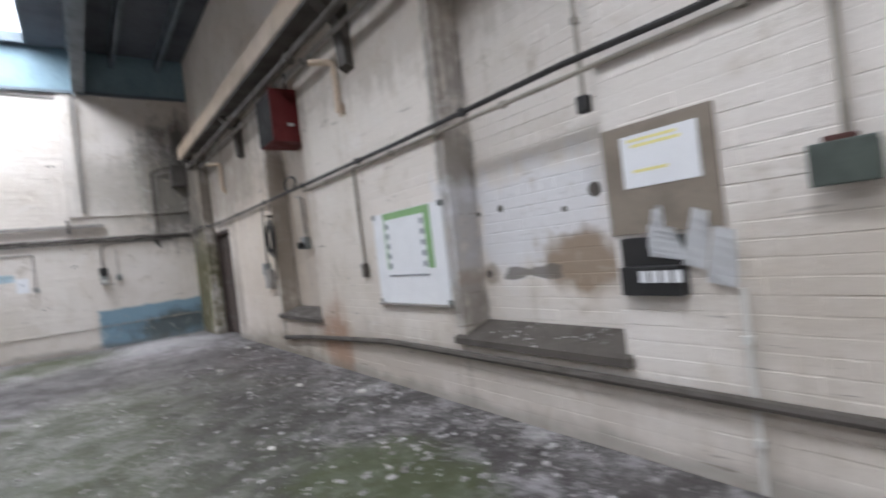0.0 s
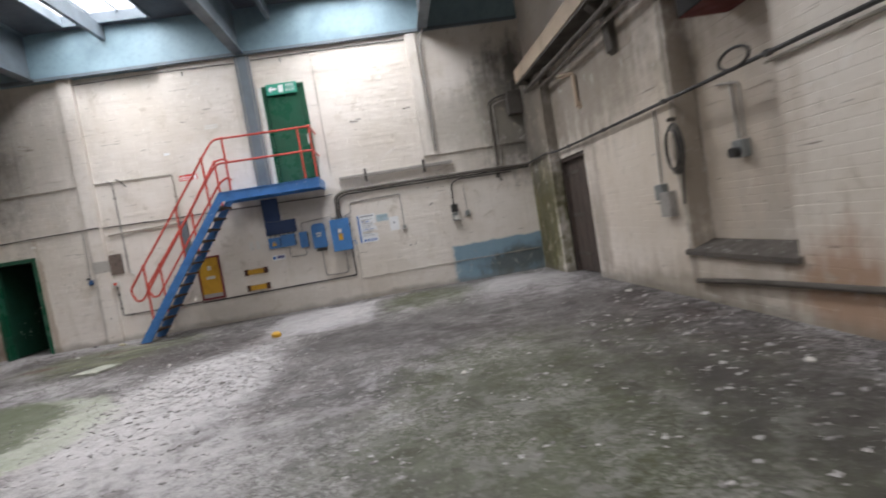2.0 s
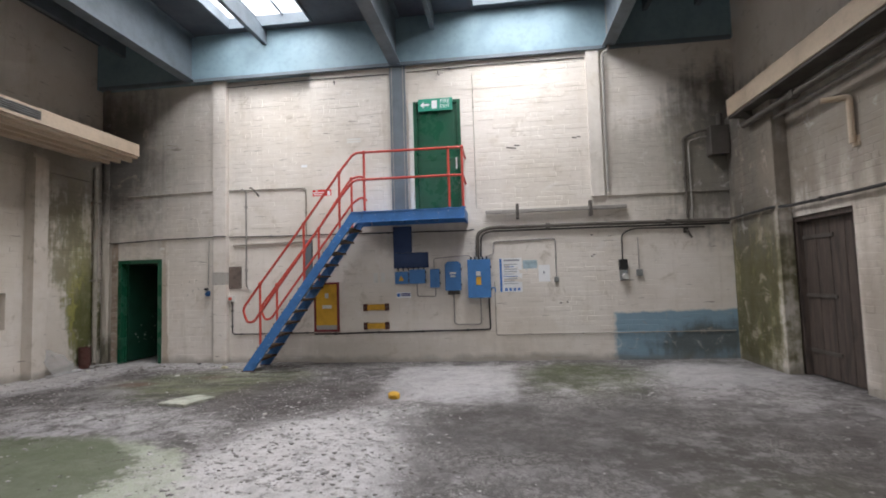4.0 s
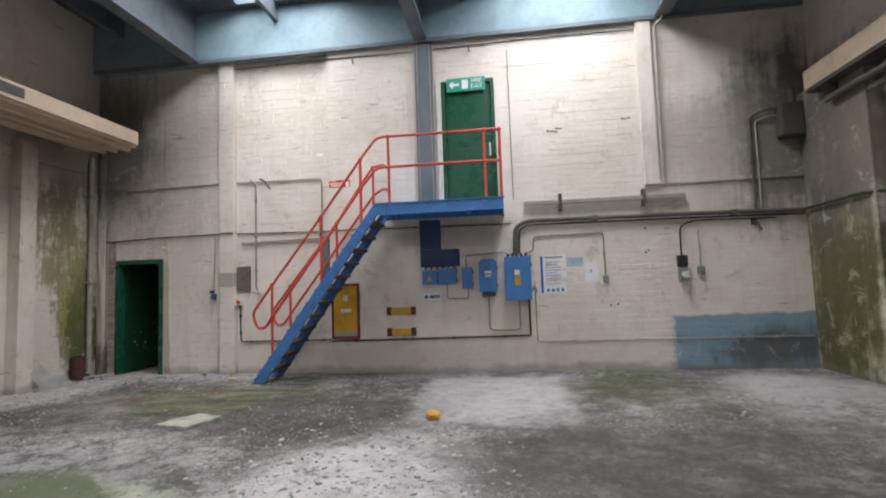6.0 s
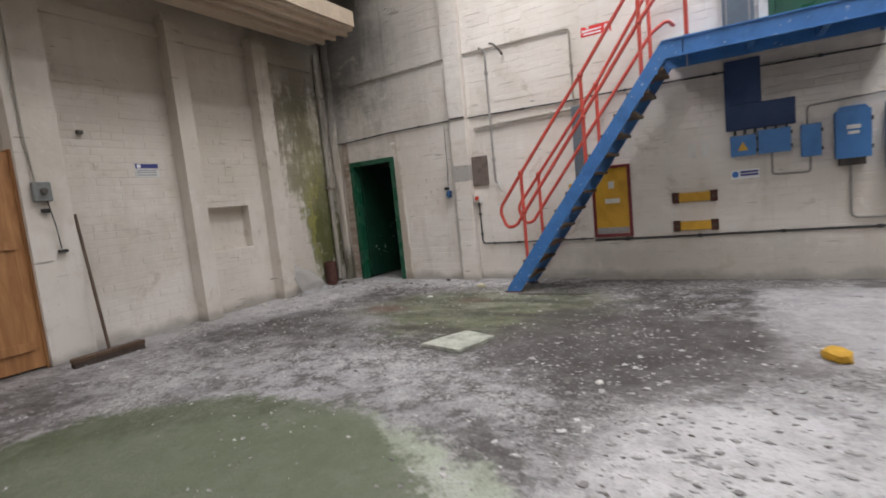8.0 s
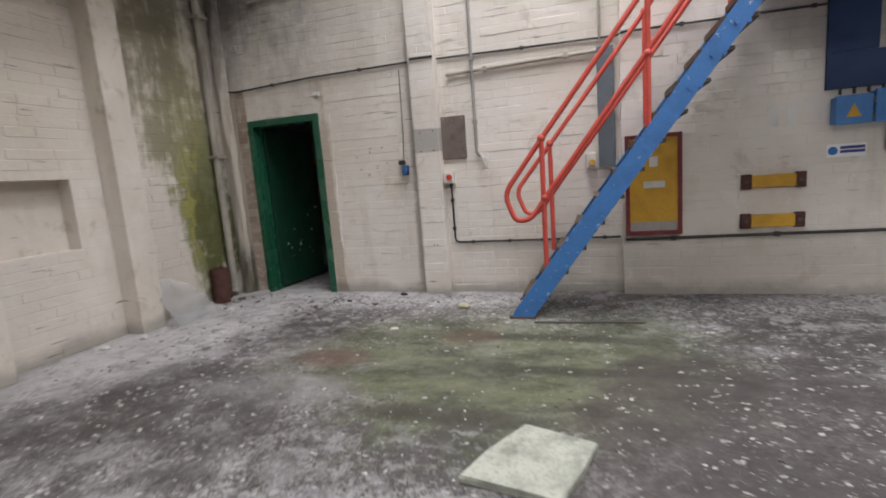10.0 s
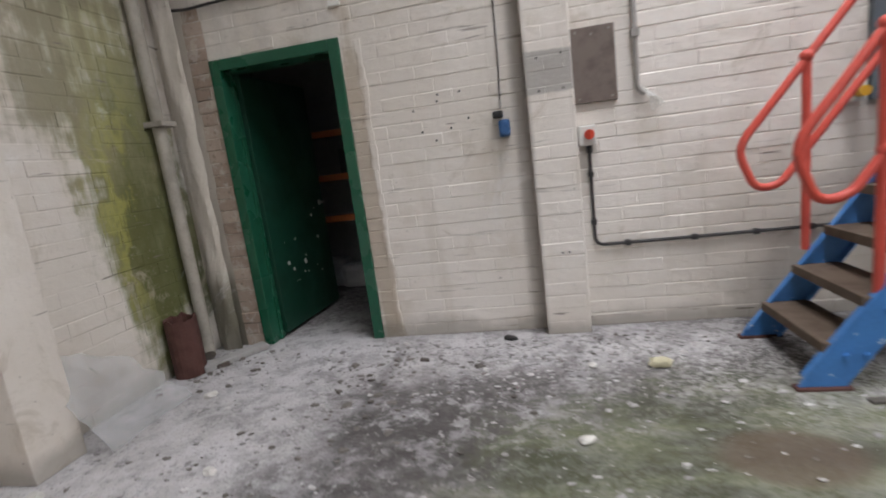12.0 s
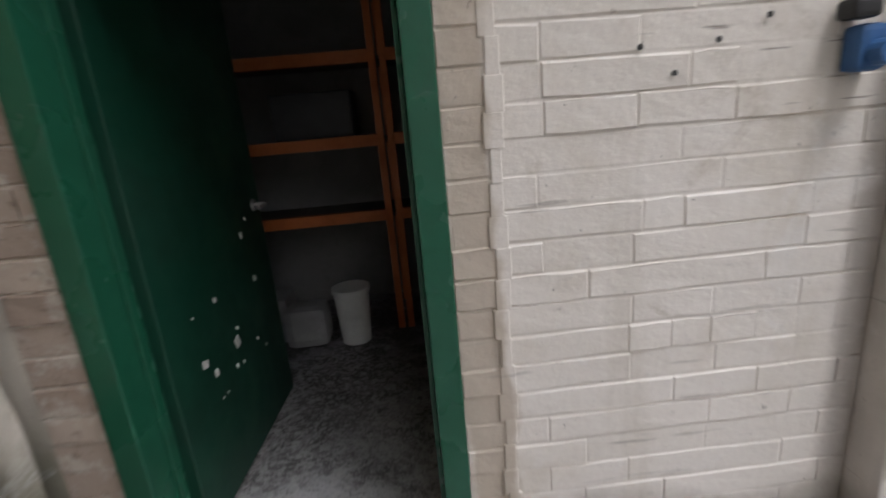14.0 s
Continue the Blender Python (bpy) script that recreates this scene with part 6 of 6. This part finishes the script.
def chip_material(name, a, b):
    k = Mat(name, 0.85)
    isl = k.node("ShaderNodeNewGeometry").outputs["Random Per Island"]
    return k.done(k.mix(k.ramp(k.noise(40, 3), 0.4, 0.75, 0.0, 0.5), k.mix(isl, a, b), (0.12, 0.11, 0.10)))


M_CHIP = chip_material("paint_flakes", (0.58, 0.56, 0.55), (0.20, 0.19, 0.185))
M_GRIT = chip_material("dark_grit", (0.09, 0.078, 0.066), (0.20, 0.18, 0.165))
litter("paint_flakes", [
    (1.3, 4.0, 1.0, 3.0, 1300, 0.018), (2.15, 3.5, 0.4, 3.5, 1100, 0.021), (1.7, 7.5, 0.9, 2.2, 500, 0.018), (0.2, 3.0, 1.6, 2.0, 500, 0.014),
    (-0.8, 5.5, 2.0, 2.5, 500, 0.014), (-3.4, 7.9, 1.1, 1.9, 4600, 0.018), (-4.3, 9.9, 1.0, 1.2, 1500, 0.010), (-2.0, 6.0, 1.5, 1.6, 1100, 0.015), (-4.6, 9.8, 1.8, 1.1, 1100, 0.010),
    (-7.1, 9.2, 1.9, 1.1, 3200, 0.011), (-8.4, 10.8, 1.0, 1.8, 2600, 0.012), (-7.2, 12.5, 1.5, 0.36, 5200, 0.013), (-6.4, 11.5, 1.6, 0.9, 800, 0.011),
    (-3.9, 11.4, 1.2, 1.2, 600, 0.013), (1.5, 11.0, 1.1, 1.4, 500, 0.016), (-8.8, 8.2, 1.2, 1.6, 900, 0.020), (-5.4, 7.4, 1.5, 1.4, 350, 0.012)],
    5, M_CHIP, "scattered pale flakes of paint and plaster")
litter("dark_grit", [
    (-6.8, 9.8, 2.2, 1.6, 800, 0.012), (-8.3, 11.3, 1.0, 1.5, 350, 0.012), (-8.07, 12.0, 0.05, 0.7, 160, 0.018), (-9.35, 12.55, 0.16, 0.16, 260, 0.018), (-3.4, 8.0, 2.0, 2.2, 900, 0.010), (1.2, 4.5, 1.2, 3.5, 800, 0.012),
    (-7.0, 12.55, 1.7, 0.3, 500, 0.009), (-8.0, 12.4, 0.10, 0.4, 90, 0.022)], 9, M_GRIT, "scattered dark grit and brown leaf scraps", 0.3)

litter("sill_flakes", [(2.65, y, 0.12, 0.7, 260, 0.016) for y in (2.2, 6.6)], 13, M_CHIP, "pale flakes lying on the dirty sills", 0.2, lambda x: 0.58 + (x - 2.50) * 0.3236)

# ---- brickwork, last ----
COURSE, LENGTH, JOINT = 0.0856, 0.236, 0.005


def bond(u0, u1, v0, v1, holes, seed):
    """The bricks of a wall, as u0, u1, v0, v1, in courses with broken joints, cut at holes."""
    rng = random.Random(seed)
    out = []
    for r in range(int((v1 - v0) / COURSE)):
        a, b = v0 + r * COURSE + JOINT / 2, v0 + (r + 1) * COURSE - JOINT / 2
        mid = (a + b) / 2
        cuts = sorted((h[0], h[1]) for h in holes if h[2] < b and h[3] > a)
        u, spans = u0, []
        for c, d in cuts:
            if c > u:
                spans.append((u, min(c, u1)))
            u = max(u, d)
        if u < u1:
            spans.append((u, u1))
        for s, e in spans:
            x = s + (LENGTH / 2 if r % 2 else 0) - LENGTH
            while x < e:
                w = LENGTH / 2 if (r % 4 == 3) else LENGTH
                if rng.random() < 0.35:
                    w += LENGTH  # the joint is filled with paint
                w += rng.uniform(-0.012, 0.012)
                p, q = max(x, s) + JOINT / 2, min(x + w, e) - JOINT / 2
                if q - p > 0.03:
                    out.append((p, q, a, b))
                x += w
    return out


def brick_shape(seed):
    """One painted brick face, unit sized, with uneven worn edges; its depth runs along +y into the wall."""
    rng = random.Random(seed)
    ring = [(-0.5, -0.5), (-0.2, -0.5), (0.15, -0.5), (0.5, -0.5), (0.5, 0.5), (0.2, 0.5), (-0.15, 0.5), (-0.5, 0.5)]
    n = len(ring)
    v = [(x * 1.01, 1.0, z * 1.02) for x, z in ring]
    for x, z in ring:
        corner = abs(x) > 0.4
        v.append((x * (1 - rng.uniform(0.004, 0.022)), rng.uniform(-0.2, 0.35), z * (1 - rng.uniform(0.01, 0.15) - 0.05 * corner)))
    f = [tuple(range(n, 2 * n))]
    f += [(i, (i + 1) % n, n + (i + 1) % n, n + i) for i in range(n)]
    return v, f


SHAPES = [brick_shape(s) for s in range(14)]
BRICK_MESH = {}


def lay_bricks(wall, material, plane, facing, bricks, singles, seed, depth=0.0038):
    """Bricks on a wall's face: those that singles accepts become parts, the others one joined mesh. facing: 's', 'w' or 'e'."""
    rng = random.Random(seed)
    turn = {"s": Matrix(), "w": pose(0, 0, 0, 0, 0, -90), "e": pose(0, 0, 0, 0, 0, 90)}[facing]
    verts, faces, count = [], [], 0
    o = ORIGIN[wall]
    for p, q, a, b in bricks:
        proud = depth * rng.choice((0.15, 0.3, 0.6, 0.85, 1.1, 1.35))
        mid, z = (p + q) / 2, (a + b) / 2
        at = {"s": (mid, plane - proud, z), "w": (plane - proud, mid, z), "e": (plane + proud, mid, z)}[facing]
        k = rng.randrange(14)
        m = Matrix.Translation(Vector(at) - o) @ turn @ pose(0, 0, 0, 0, rng.uniform(-0.8, 0.8), 0) @ Matrix.Diagonal((q - p, proud, b - a, 1))
        if count < 300 and singles(p, q, a, b):
            key = (k, material.name)
            if key not in BRICK_MESH:
                me = bpy.data.meshes.new("brick")
                me.from_pydata(SHAPES[k][0], [], SHAPES[k][1])
                me.materials.append(material)
                BRICK_MESH[key] = me
            ob = new("brick", BRICK_MESH[key])
            ob.parent = wall
            ob.matrix_basis = m
            count += 1
        else:
            base = len(verts)
            verts += [tuple(m @ Vector(v)) for v in SHAPES[k][0]]
            faces += [tuple(base + i for i in f) for f in SHAPES[k][1]]
    me = bpy.data.meshes.new("brickwork")
    me.from_pydata(verts, [], faces)
    me.materials.append(material)
    ob = new("brickwork", me)
    ob.parent = wall
    tagged(ob, kind="stuff")


bay = bond(-9.36, -7.12, 0.0, ZTOP, [NDOOR, (-9.40, -9.21, -0.1, 2.41)], 1) + bond(-6.845, -5.105, 0.0, ZTOP, [], 2)
lay_bricks(north, M_BACK, YBAY, "s", bay, lambda p, q, a, b: a < 1.75 and (-8.28 < p < -7.1 or p > -6.85), 3)
lay_bricks(north, M_BACK, YB, "s", bond(-5.10, 2.35, 0.0, ZTOP, [UDOOR, (0.05, 0.28, 2.84, 5.6), (0.28, 2.36, 2.84, 2.92)], 4), lambda *k: False, 5, 0.003)
lay_bricks(north, M_BARE, YBAY, "s", bond(-9.365, -9.213, 0.0, 2.40, [], 21), lambda *k: True, 22, 0.006)
lay_bricks(north, M_BACK, YB, "s", bond(-7.115, -6.85, 0.0, ZTOP, [], 6), lambda *k: False, 7, 0.003)
lay_bricks(east, M_RIGHT, XR, "w", bond(-2.0, 11.40, 0.0, 3.93, REC + [EDOOR], 8), lambda p, q, a, b: -0.2 < p < 1.4 and a < 2.4, 9, 0.003)
lay_bricks(east, M_RIGHT, 2.81, "w", bond(1.53, 2.99, 0.70, 4.3, [], 10) + bond(5.93, 7.42, 0.70, 4.3, [], 11), lambda *k: False, 12, 0.003)
lay_bricks(east, M_RIGHT, 2.35, "w", bond(11.41, 12.79, 0.0, 4.0, [], 13), lambda *k: False, 14, 0.003)
PIERS_W = [(8.31, 8.72, 0, 3.9), (10.02, 10.24, 0, 3.9), (11.30, 11.56, 0, 3.9), (0, 8.32, 0, 2.2), (8.72, 12.6, 3.59, 3.75)]
lay_bricks(west, M_LEFT, XL, "e", bond(6.3, 12.8, 0.0, 3.95, PIERS_W + [NICHE], 15), lambda p, q, a, b: p > 11.5 and a < 1.9, 16, 0.003)
